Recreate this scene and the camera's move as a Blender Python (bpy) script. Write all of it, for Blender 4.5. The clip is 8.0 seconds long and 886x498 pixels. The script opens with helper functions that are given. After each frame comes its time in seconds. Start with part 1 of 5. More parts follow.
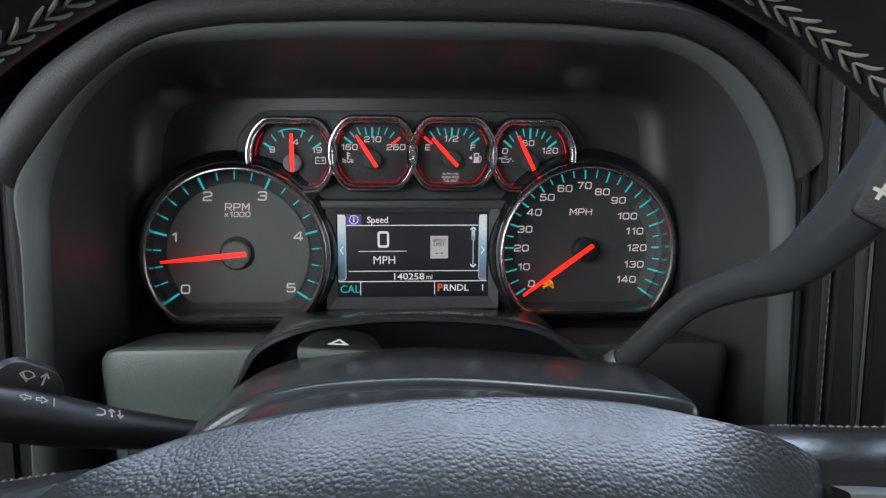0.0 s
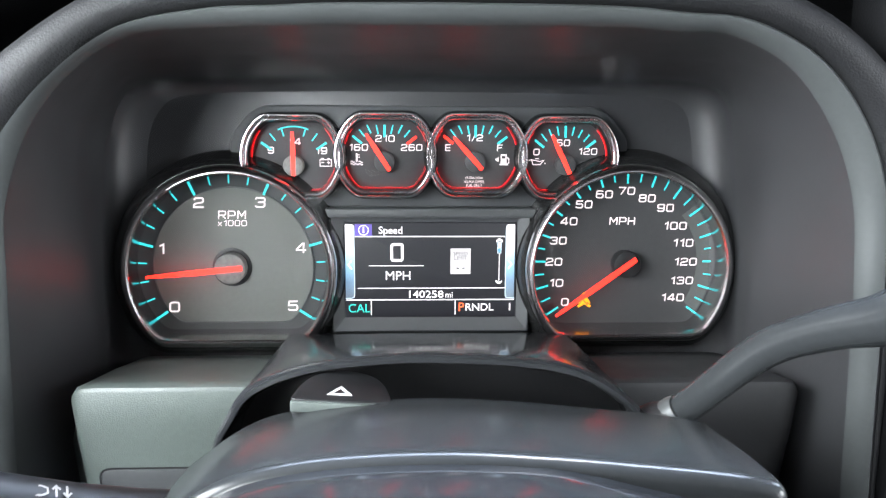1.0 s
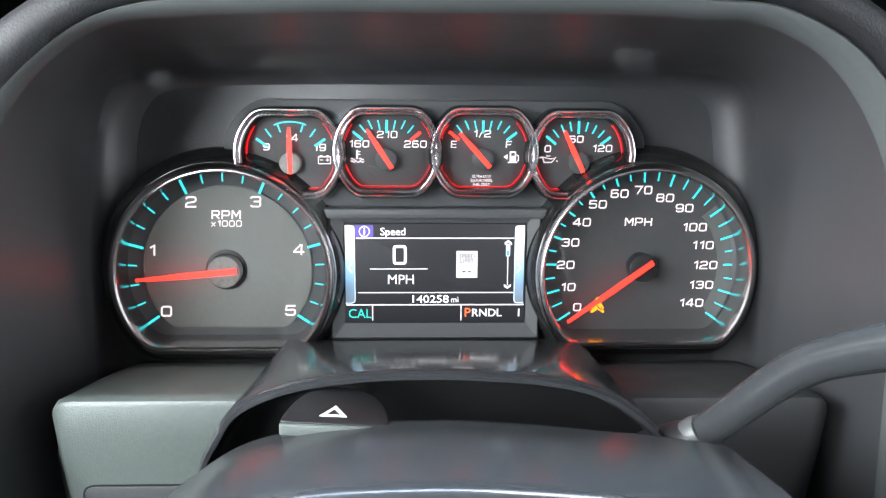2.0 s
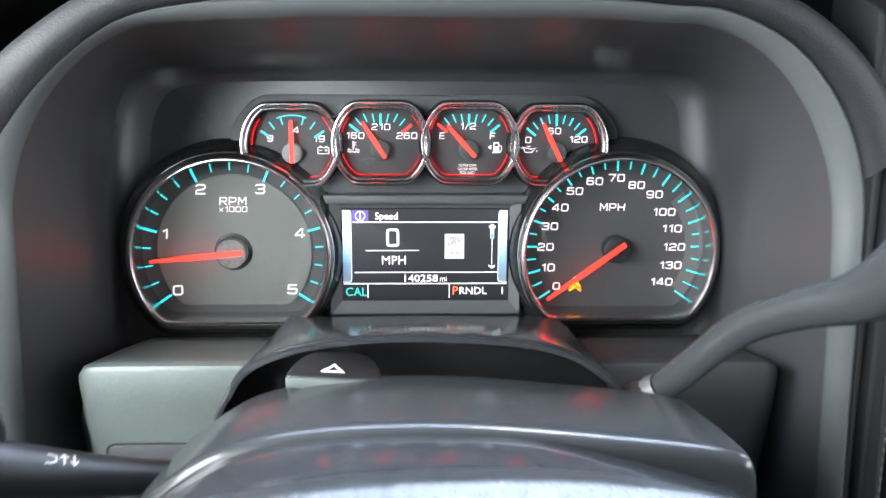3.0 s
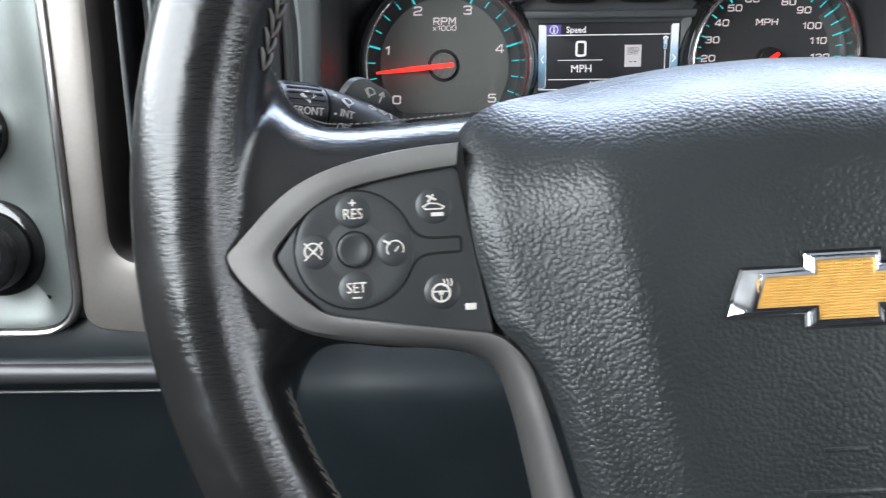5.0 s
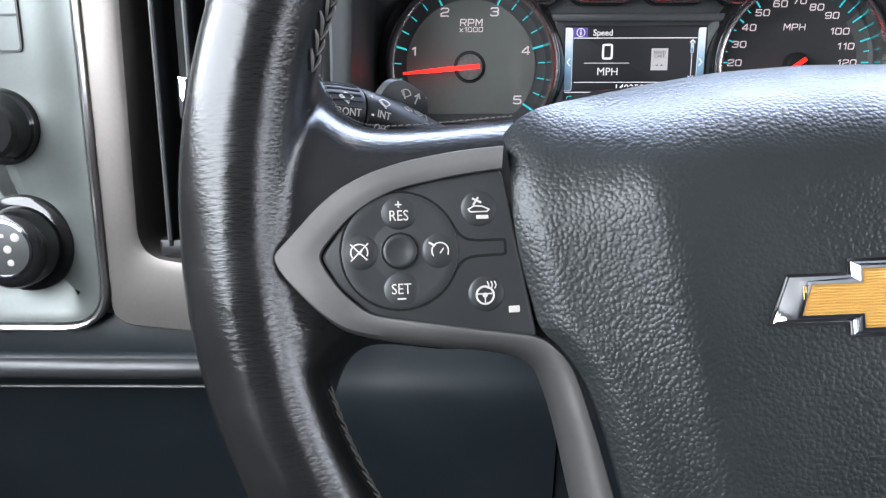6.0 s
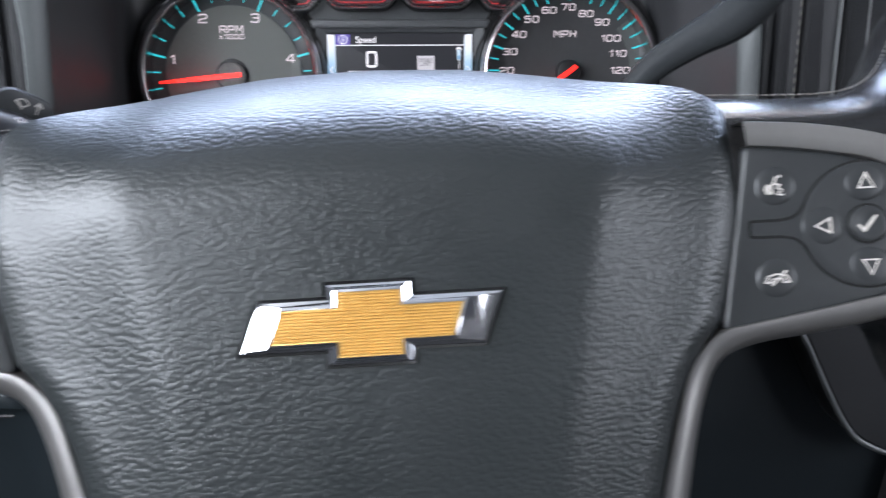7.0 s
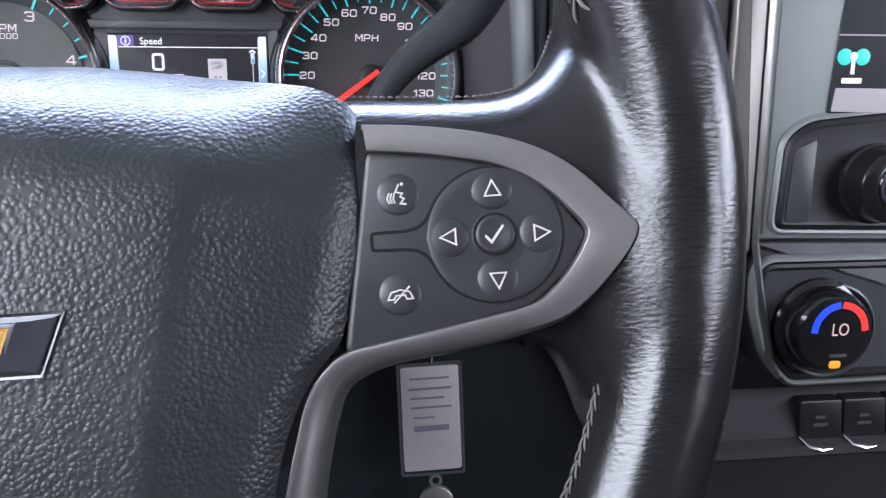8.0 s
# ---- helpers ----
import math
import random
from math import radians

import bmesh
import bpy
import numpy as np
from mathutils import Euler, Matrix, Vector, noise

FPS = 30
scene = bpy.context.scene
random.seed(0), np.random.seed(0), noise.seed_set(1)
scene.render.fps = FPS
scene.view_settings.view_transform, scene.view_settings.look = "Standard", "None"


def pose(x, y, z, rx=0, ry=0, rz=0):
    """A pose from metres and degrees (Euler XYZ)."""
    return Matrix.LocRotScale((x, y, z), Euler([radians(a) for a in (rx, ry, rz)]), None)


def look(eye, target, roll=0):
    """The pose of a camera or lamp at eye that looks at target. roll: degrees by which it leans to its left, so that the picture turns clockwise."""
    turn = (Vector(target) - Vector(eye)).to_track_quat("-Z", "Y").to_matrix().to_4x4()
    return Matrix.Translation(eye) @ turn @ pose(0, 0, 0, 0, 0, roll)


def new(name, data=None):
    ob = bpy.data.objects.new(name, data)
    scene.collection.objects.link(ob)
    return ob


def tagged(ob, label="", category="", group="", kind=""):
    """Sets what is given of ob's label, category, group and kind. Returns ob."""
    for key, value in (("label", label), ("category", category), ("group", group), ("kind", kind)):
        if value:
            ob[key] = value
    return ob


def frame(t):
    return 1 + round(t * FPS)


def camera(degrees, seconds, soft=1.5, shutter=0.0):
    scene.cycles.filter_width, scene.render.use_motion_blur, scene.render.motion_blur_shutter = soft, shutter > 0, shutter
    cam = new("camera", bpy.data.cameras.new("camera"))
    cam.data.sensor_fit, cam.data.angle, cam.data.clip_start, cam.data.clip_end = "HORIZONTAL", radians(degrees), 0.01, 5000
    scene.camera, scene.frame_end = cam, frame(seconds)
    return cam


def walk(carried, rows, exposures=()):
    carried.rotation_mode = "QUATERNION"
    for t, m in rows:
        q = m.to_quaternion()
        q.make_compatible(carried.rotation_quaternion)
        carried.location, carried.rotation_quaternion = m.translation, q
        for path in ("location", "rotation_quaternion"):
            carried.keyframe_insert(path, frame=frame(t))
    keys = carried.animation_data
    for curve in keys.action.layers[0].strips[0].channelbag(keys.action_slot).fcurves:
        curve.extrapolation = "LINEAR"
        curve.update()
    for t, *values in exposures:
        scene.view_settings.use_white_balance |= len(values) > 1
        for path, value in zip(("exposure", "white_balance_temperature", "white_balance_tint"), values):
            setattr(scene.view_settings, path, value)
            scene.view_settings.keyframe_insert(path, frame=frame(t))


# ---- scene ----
cam = camera(59.1, 8.0, soft=1.25, shutter=0.25)
PATH = [
    (0, pose(-0.0162, -0.0032, 0.8558, 72.83, -0.91, -3.91)),
    (0.5, pose(-0.0158, 0.0281, 0.8536, 72.29, -0.83, -3.22)),
    (1, pose(-0.0134, 0.0615, 0.8547, 71.56, -0.73, -2.50)),
    (1.5, pose(-0.0134, 0.0820, 0.8535, 71.19, -0.65, -2.10)),
    (1.7, pose(-0.0115, 0.0866, 0.8532, 71.02, -0.66, -1.75)),
    (2.8, pose(-0.0084, 0.0811, 0.8547, 70.74, -0.59, -2.01)),
    (3, pose(-0.0068, 0.0479, 0.8576, 70.67, -0.61, -2.03)),
    (3.5, pose(-0.0051, -0.0322, 0.8607, 69.11, -0.29, -2.08)),
    (4, pose(-0.0203, -0.0683, 0.8315, 68.23, 0.27, -1.73)),
    (4.5, pose(-0.0736, -0.0720, 0.8012, 67.80, 0.83, -1.20)),
    (5, pose(-0.1150, -0.0717, 0.7912, 67.57, 0.76, -0.04)),
    (5.2, pose(-0.1264, -0.0730, 0.7941, 67.52, 0.57, 0.42)),
    (6.3, pose(-0.1251, -0.0722, 0.7910, 67.60, 0.15, 0.78)),
    (6.5, pose(-0.0968, -0.0691, 0.7898, 67.88, 0.10, 0.18)),
    (7, pose(0.0084, -0.0525, 0.7876, 68.25, -0.09, -2.15)),
    (7.5, pose(0.0754, -0.0436, 0.7840, 68.74, -0.69, -4.96)),
    (8, pose(0.0950, -0.0393, 0.7825, 68.98, -1.35, -7.22)),
]
EXPOSURES = [(0.0, -0.45, 6500, 11), (0.3, 0.8, 6500, 11), (1.0, 1.22, 6500, 11), (1.5, 1.18, 6500, 11), (2.8, 1.4, 6500, 11), (3.2, 1.25, 6500, 11), (3.5, 1.0, 6500, 11), (4.3, 0.32, 6500, 10), (6.3, 0.24, 6300, 15), (7.0, 0.38, 6250, 16), (8.0, 0.4, 6100, 20)]
walk(cam, PATH, EXPOSURES)

# ---- light: a daylit cab, sky through its glass ----
world = bpy.data.worlds.new("sky")
scene.world = world
world.use_nodes = True
wt = world.node_tree
sky = wt.nodes.new("ShaderNodeTexSky")
sky.sky_type, sky.sun_disc = "NISHITA", False
sky.sun_elevation, sky.sun_rotation = radians(48), radians(150)
wt.links.new(sky.outputs["Color"], wt.nodes["Background"].inputs["Color"])
wt.nodes["Background"].inputs["Strength"].default_value = 0.10


def window_light(name, eye, target, sx, sy, watts, colour):
    data = bpy.data.lights.new(name, "AREA")
    data.shape, data.size, data.size_y, data.energy, data.color = "RECTANGLE", sx, sy, watts, colour
    ob = new(name, data)
    ob.matrix_world = look(eye, target)
    return ob


window_light("windshield_daylight", (0.35, 0.74, 1.09), (0.30, 0.10, 0.62), 1.45, 0.50, 45.0, (0.63, 0.77, 1.0))
window_light("driver_window_daylight", (-0.60, -0.13, 1.02), (0.10, 0.08, 0.72), 1.12, 0.40, 25.0, (0.90, 0.97, 1.0))
window_light("passenger_window_daylight", (1.42, -0.52, 1.02), (0.20, -0.25, 0.72), 1.50, 0.40, 22.0, (0.90, 0.96, 1.0))
sun_data = bpy.data.lights.new("sun", "SUN")
sun_data.energy, sun_data.angle, sun_data.color = 1.0, radians(12), (1.0, 0.96, 0.9)
sun = new("sun", sun_data)
sun.matrix_world = look((0, 0, 5), (-1.6, -2.6, 0))


# ---- materials ----
def mat(name, colour, rough=0.5, metal=0.0, grain=0.0, scale=900.0, kind="noise", vary=0.12, coat=0.0, spec=0.5, wear=0.0, stretch=None):
    """A surface with colour variation at two scales, roughness variation and fine relief."""
    m = bpy.data.materials.new(name)
    m.use_nodes = True
    nt = m.node_tree
    b = nt.nodes["Principled BSDF"]
    b.inputs["Metallic"].default_value = metal
    b.inputs["Specular IOR Level"].default_value = spec
    b.inputs["Coat Weight"].default_value = coat
    b.inputs["Coat Roughness"].default_value = 0.15
    tc = nt.nodes.new("ShaderNodeTexCoord")
    src = tc.outputs["Object"]
    if stretch:
        mp = nt.nodes.new("ShaderNodeMapping")
        mp.inputs["Scale"].default_value = stretch
        nt.links.new(src, mp.inputs["Vector"])
        src = mp.outputs["Vector"]
    n1 = nt.nodes.new("ShaderNodeTexNoise")
    n1.inputs["Scale"].default_value, n1.inputs["Detail"].default_value = 28.0, 5.0
    n2 = nt.nodes.new("ShaderNodeTexNoise")
    n2.inputs["Scale"].default_value, n2.inputs["Detail"].default_value = 420.0, 3.0
    for n in (n1, n2):
        nt.links.new(src, n.inputs["Vector"])
    mixn = nt.nodes.new("ShaderNodeMath")
    mixn.operation = "ADD"
    nt.links.new(n1.outputs["Fac"], mixn.inputs[0])
    nt.links.new(n2.outputs["Fac"], mixn.inputs[1])
    cr = nt.nodes.new("ShaderNodeMapRange")
    cr.inputs["From Min"].default_value, cr.inputs["From Max"].default_value = 0.6, 1.4
    cr.inputs["To Min"].default_value, cr.inputs["To Max"].default_value = 1 - vary, 1 + vary
    nt.links.new(mixn.outputs[0], cr.inputs["Value"])
    mul = nt.nodes.new("ShaderNodeVectorMath")
    mul.operation = "SCALE"
    mul.inputs[0].default_value = colour
    nt.links.new(cr.outputs["Result"], mul.inputs["Scale"])
    nt.links.new(mul.outputs["Vector"], b.inputs["Base Color"])
    rr = nt.nodes.new("ShaderNodeMapRange")
    rr.inputs["From Min"].default_value, rr.inputs["From Max"].default_value = 0.3, 0.7
    rr.inputs["To Min"].default_value, rr.inputs["To Max"].default_value = max(rough * 0.88 - wear, 0.02), min(rough * 1.1 + wear * 0.3, 1)
    nt.links.new(n1.outputs["Fac"], rr.inputs["Value"])
    nt.links.new(rr.outputs["Result"], b.inputs["Roughness"])
    if grain > 0:
        bump = nt.nodes.new("ShaderNodeBump")
        bump.inputs["Strength"].default_value = 1.0
        bump.inputs["Distance"].default_value = grain
        if kind == "leather":
            v = nt.nodes.new("ShaderNodeTexVoronoi")
            v.feature, v.inputs["Scale"].default_value = "F1", scale
            warp = nt.nodes.new("ShaderNodeTexNoise")
            warp.inputs["Scale"].default_value, warp.inputs["Detail"].default_value = scale * 0.5, 2.0
            nt.links.new(src, warp.inputs["Vector"])
            ad = nt.nodes.new("ShaderNodeVectorMath")
            ad.operation = "MULTIPLY_ADD"
            ad.inputs[1].default_value = (0.3 / scale,) * 3
            nt.links.new(warp.outputs["Color"], ad.inputs[0])
            nt.links.new(src, ad.inputs[2])
            nt.links.new(ad.outputs["Vector"], v.inputs["Vector"])
            sm = nt.nodes.new("ShaderNodeMapRange")
            sm.interpolation_type = "SMOOTHSTEP"
            sm.inputs["From Min"].default_value, sm.inputs["From Max"].default_value = 0.82, 0.18
            nt.links.new(v.outputs["Distance"], sm.inputs["Value"])
            nt.links.new(sm.outputs["Result"], bump.inputs["Height"])
        elif kind == "wrinkle":
            n3 = nt.nodes.new("ShaderNodeTexNoise")
            n3.inputs["Scale"].default_value, n3.inputs["Detail"].default_value = scale, 6.0
            n3.inputs["Distortion"].default_value = 0.25 if stretch else 1.2
            nt.links.new(src, n3.inputs["Vector"])
            nt.links.new(n3.outputs["Fac"], bump.inputs["Height"])
        else:
            n3 = nt.nodes.new("ShaderNodeTexNoise")
            n3.inputs["Scale"].default_value, n3.inputs["Detail"].default_value = scale, 2.0
            nt.links.new(src, n3.inputs["Vector"])
            nt.links.new(n3.outputs["Fac"], bump.inputs["Height"])
        nt.links.new(bump.outputs["Normal"], b.inputs["Normal"])
    return m


def glow(name, colour, strength=1.0):
    m = bpy.data.materials.new(name)
    m.use_nodes = True
    b = m.node_tree.nodes["Principled BSDF"]
    b.inputs["Base Color"].default_value = (*[c * 0.25 for c in colour], 1)
    b.inputs["Emission Color"].default_value = (*colour, 1)
    b.inputs["Emission Strength"].default_value = strength
    b.inputs["Roughness"].default_value = 0.5
    return m


def glass(name):
    m = bpy.data.materials.new(name)
    m.use_nodes = True
    nt = m.node_tree
    nt.nodes.remove(nt.nodes["Principled BSDF"])
    tr = nt.nodes.new("ShaderNodeBsdfTransparent")
    gl = nt.nodes.new("ShaderNodeBsdfGlossy")
    gl.inputs["Roughness"].default_value = 0.06
    fr = nt.nodes.new("ShaderNodeFresnel")
    fr.inputs["IOR"].default_value = 1.45
    mx = nt.nodes.new("ShaderNodeMixShader")
    nt.links.new(fr.outputs[0], mx.inputs[0])
    nt.links.new(tr.outputs[0], mx.inputs[1])
    nt.links.new(gl.outputs[0], mx.inputs[2])
    nt.links.new(mx.outputs[0], nt.nodes["Material Output"].inputs["Surface"])
    return m


M_DASH = mat("dash_plastic", (0.042, 0.044, 0.046), 0.52, grain=0.00010, scale=1500, vary=0.1, wear=0.05)
M_HOOD = mat("hood_plastic", (0.033, 0.033, 0.035), 0.38, grain=0.00008, scale=1700, vary=0.1)
M_TRIMGREY = mat("grey_satin_plastic", (0.052, 0.055, 0.055), 0.40, grain=0.00004, scale=1800, vary=0.08)
# black of the switch ledge; also the shaded tone of the block's right half
M_MATT = mat("matt_black_and_shaded_plastic", (0.020, 0.020, 0.021), 0.62, grain=0.00008, scale=1500, vary=0.1, spec=0.25)
M_DIALBAND = mat("dial_band_grey", (0.062, 0.065, 0.062), 0.6, vary=0.07)
M_FRAME = mat("frame_satin_plastic", (0.054, 0.058, 0.058), 0.42, grain=0.00004, scale=1800, vary=0.08, spec=0.35)
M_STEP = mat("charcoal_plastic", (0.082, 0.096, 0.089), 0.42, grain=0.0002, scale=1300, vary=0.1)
M_BLACK = mat("black_plastic", (0.012, 0.012, 0.013), 0.42, grain=0.00005, scale=1800, vary=0.15, spec=0.35)
M_KNEE = mat("navy_black_plastic", (0.0078, 0.0112, 0.0135), 0.45, grain=0.00005, scale=1500, vary=0.15, spec=0.35)
M_GLOSSBLACK = mat("gloss_black_plastic", (0.010, 0.010, 0.010), 0.16, vary=0.15, wear=0.05)
M_COLUMN = mat("column_plastic", (0.025, 0.027, 0.0285), 0.23, grain=0.000008, scale=1600, vary=0.1, spec=0.32)
M_ARCH = mat("arch_plastic", (0.022, 0.023, 0.025), 0.14, vary=0.1, spec=0.4)
M_SOFT = mat("stitched_dash_vinyl", (0.012, 0.012, 0.013), 0.55, spec=0.22, grain=0.00007, scale=900, kind="leather", vary=0.12)
M_HUB = mat("airbag_vinyl", (0.0135, 0.0155, 0.0158), 0.38, grain=0.00011, scale=740, kind="leather", vary=0.10, wear=0.03, spec=0.36)
M_RIM = mat("worn_leather", (0.0095, 0.0092, 0.0092), 0.24, grain=0.00012, scale=950, kind="wrinkle", vary=0.3, wear=0.05, spec=0.42, stretch=(0.35, 1.0, 0.9))
M_LEGEND = mat("button_legend", (0.40, 0.37, 0.34), 0.6, vary=0.12)
M_POD = mat("button_plate_plastic", (0.0155, 0.0165, 0.0172), 0.42, grain=0.00003, scale=2200, vary=0.1, spec=0.4)
M_SATIN = mat("satin_silver_trim", (0.285, 0.272, 0.263), 0.33, metal=0.86, grain=0.00002, scale=2000, vary=0.05, wear=0.02)
M_BEZEL = mat("satin_chrome_bezel", (0.60, 0.57, 0.56), 0.30, metal=1.0, vary=0.05)
M_CHROME = mat("chrome", (0.66, 0.66, 0.68), 0.09, metal=1.0, vary=0.04)
M_DARKCHROME = mat("dark_chrome", (0.52, 0.50, 0.50), 0.20, metal=1.0, vary=0.06)
M_GOLD = mat("gold_mesh_insert", (0.52, 0.31, 0.085), 0.40, metal=0.45, grain=0.00006, scale=1800, vary=0.10)
M_DIAL = mat("dial_black", (0.030, 0.030, 0.031), 0.6, vary=0.12)
M_DIALGREY = mat("dial_grey", (0.125, 0.129, 0.118), 0.6, vary=0.07)
M_CAP = mat("needle_cap", (0.15, 0.143, 0.135), 0.6, grain=0.0002, scale=1500, vary=0.4)
M_BRONZE = mat("satin_bronze_trim", (0.160, 0.145, 0.132), 0.38, metal=0.6, grain=0.00002, scale=2000, vary=0.06)
M_THREAD = mat("grey_thread", (0.105, 0.096, 0.085), 0.75, grain=0.0002, scale=3000, vary=0.25)
M_PRINT = mat("white_print", (0.72, 0.72, 0.70), 0.55, vary=0.06)
M_HEADLINER = mat("headliner_cloth", (0.36, 0.355, 0.345), 0.9, grain=0.0004, scale=700, vary=0.08)
M_CARPET = mat("black_carpet", (0.02, 0.02, 0.021), 0.95, grain=0.002, scale=500, vary=0.3)
M_CABREAR = mat("cab_rear_cloth", (0.045, 0.045, 0.047), 0.9, grain=0.0004, scale=700, vary=0.1)
M_CABTRIM = mat("cab_side_trim", (0.085, 0.083, 0.08), 0.6, grain=0.0002, scale=900, vary=0.1)
M_PAPER = mat("tag_paper", (0.40, 0.355, 0.35), 0.7, vary=0.08)
M_INK = mat("tag_ink", (0.16, 0.145, 0.17), 0.8, vary=0.2)
M_KEY = mat("key_metal", (0.45, 0.42, 0.38), 0.35, metal=0.9, vary=0.2)
M_STACK = mat("grey_stack_plastic", (0.21, 0.22, 0.212), 0.40, metal=0.3, grain=0.00003, scale=1800, vary=0.06)
M_SILVERPANEL = mat("silver_grey_panel", (0.105, 0.114, 0.108), 0.38, metal=0.45, grain=0.00003, scale=1800, vary=0.06)
G_WHITE = glow("lit_white", (0.92, 0.81, 0.82), 0.592)
G_PEACH = glow("lit_peach", (0.85, 0.55, 0.50), 0.6)
G_CYAN = glow("lit_cyan", (0.03, 0.62, 0.66), 0.76)
G_RED = glow("lit_red", (1.0, 0.016, 0.008), 2.6)
G_HOT = glow("lit_hot_arc", (0.95, 0.03, 0.02), 0.8)
G_REDLINE = glow("red_reflection_glow", (1.0, 0.008, 0.012), 1.2)
G_AMBER = glow("lit_amber", (1.0, 0.35, 0.01), 0.88)
G_ORANGE = glow("screen_orange", (1.0, 0.16, 0.05), 0.72)
G_SCREEN = glow("screen_black", (0.010, 0.010, 0.014), 0.6)
G_SCREENWHITE = glow("screen_white", (0.95, 0.93, 0.95), 0.76)
G_SCREENBLUE = glow("screen_blue", (0.10, 0.30, 0.52), 0.8)
G_SCREENPALE = glow("screen_pale_blue", (0.60, 0.74, 0.85), 0.72)
G_PURPLE = glow("screen_purple", (0.10, 0.07, 0.35), 0.8)
G_SCREENINK = glow("screen_ink", (0.03, 0.03, 0.04), 0.3)
G_SCREENSIGN = glow("screen_sign", (0.62, 0.60, 0.62), 0.64)
G_SIDEBAR = glow("screen_side_fade", (0.6, 0.74, 0.85), 0.74)
fade_nodes, fade_links = G_SIDEBAR.node_tree.nodes, G_SIDEBAR.node_tree.links
fade_co, fade_split, fade = fade_nodes.new("ShaderNodeTexCoord"), fade_nodes.new("ShaderNodeSeparateXYZ"), fade_nodes.new("ShaderNodeValToRGB")
fade.color_ramp.elements[0].position, fade.color_ramp.elements[0].color = 0.0, (0.008, 0.012, 0.025, 1)
fade.color_ramp.elements[1].position, fade.color_ramp.elements[1].color = 1.0, (0.95, 0.93, 0.95, 1)
for at, col in ((0.22, (0.03, 0.10, 0.20, 1)), (0.40, (0.13, 0.33, 0.52, 1)), (0.58, (0.36, 0.56, 0.72, 1)), (0.76, (0.80, 0.85, 0.90, 1))):
    fade.color_ramp.elements.new(at).color = col
fade_links.new(fade_co.outputs["Generated"], fade_split.inputs[0])
fade_links.new(fade_split.outputs["Y"], fade.inputs["Fac"])
fade_links.new(fade.outputs["Color"], G_SIDEBAR.node_tree.nodes["Principled BSDF"].inputs["Emission Color"])
G_SCREENGREY = glow("screen_grey", (0.35, 0.33, 0.36), 0.8)
G_BLUE = glow("lit_blue", (0.01, 0.05, 1.0), 1.1)
G_TEAL = glow("lit_teal", (0.02, 0.55, 0.45), 0.9)
M_GLASS = glass("clear_lens")

# ---- mesh helpers; all outlines in millimetres, in the frame of their thing ----
MM = 0.001


def thing(name, m, label, category, group="", kind=""):
    ob = new(name)
    ob.matrix_world = m
    ob.empty_display_size = 0.02
    return tagged(ob, label, category, group, kind)


def part(name, bm, material, parent, label="", smooth=True):
    me = bpy.data.meshes.new(name)
    bmesh.ops.remove_doubles(bm, verts=bm.verts, dist=1e-4)
    bmesh.ops.recalc_face_normals(bm, faces=bm.faces)
    for v in bm.verts:
        v.co *= MM
    bm.to_mesh(me)
    bm.free()
    me.materials.append(material)
    if smooth:
        me.shade_smooth()
        me.set_sharp_from_angle(angle=radians(38))
    ob = new(name, me)
    ob.parent = parent
    return tagged(ob, label) if label else ob


def add_loops(bm, loops, closed=True, cap0=False, cap1=False):
    """Skins a list of loops with equal counts of points."""
    vs = [[bm.verts.new(p) for p in lp] for lp in loops]
    n = len(vs[0])
    for a, b in zip(vs, vs[1:]):
        for i in range(n if closed else n - 1):
            j = (i + 1) % n
            bm.faces.new((a[i], a[j], b[j], b[i]))
    if cap0:
        bm.faces.new(vs[0])
    if cap1:
        bm.faces.new(vs[-1])
    return bm


def loops_mesh(loops, closed=True, cap0=False, cap1=False):
    return add_loops(bmesh.new(), loops, closed, cap0, cap1)


def offset(pts, d):
    """The closed outline pts (anticlockwise) moved outwards by d."""
    n, out = len(pts), []
    for i in range(n):
        a, b, c = Vector(pts[i - 1]), Vector(pts[i]), Vector(pts[(i + 1) % n])
        e1, e2 = (b - a).normalized(), (c - b).normalized()
        n1, n2 = Vector((e1.y, -e1.x)), Vector((e2.y, -e2.x))
        h = n1 + n2
        k = max(h.length_squared, 0.5)
        out.append(tuple(b + h * (2 * d / k)))
    return out


def rounded(pts, r, n=5):
    """A closed polygon with its corners rounded by r (a number or a list)."""
    out, m = [], len(pts)
    for i in range(m):
        a, b, c = Vector(pts[i - 1]), Vector(pts[i]), Vector(pts[(i + 1) % m])
        rad = r[i] if isinstance(r, (list, tuple)) else r
        rad = min(rad, (a - b).length * 0.49, (c - b).length * 0.49)
        p, q = b + (a - b).normalized() * rad, b + (c - b).normalized() * rad
        for k in range(n + 1):
            t = k / n
            out.append(tuple(p * (1 - t) ** 2 + b * (2 * t * (1 - t)) + q * t * t))
    return out


def box_outline(x0, y0, x1, y1, r=0.0, n=4):
    pts = [(x0, y0), (x1, y0), (x1, y1), (x0, y1)]
    return rounded(pts, r, n) if r else pts


def circle(cx, cy, r, n=32):
    return [(cx + r * math.cos(2 * math.pi * i / n), cy + r * math.sin(2 * math.pi * i / n)) for i in range(n)]


def dial_outline(cx, cy, r, low, high=None, n=96, passes=3):
    """A circle cut flat below (and above), with softened corners."""
    pts = []
    for i in range(n):
        a = 2 * math.pi * (i + 0.5) / n
        x, y = r * math.cos(a), r * math.sin(a)
        y = max(y, low)
        if high is not None:
            y = min(y, high)
        pts.append(Vector((x, y)))
    for _ in range(passes):
        pts = [(pts[i - 1] + pts[i] * 2 + pts[(i + 1) % n]) / 4 for i in range(n)]
    return [(cx + p.x, cy + p.y) for p in pts]


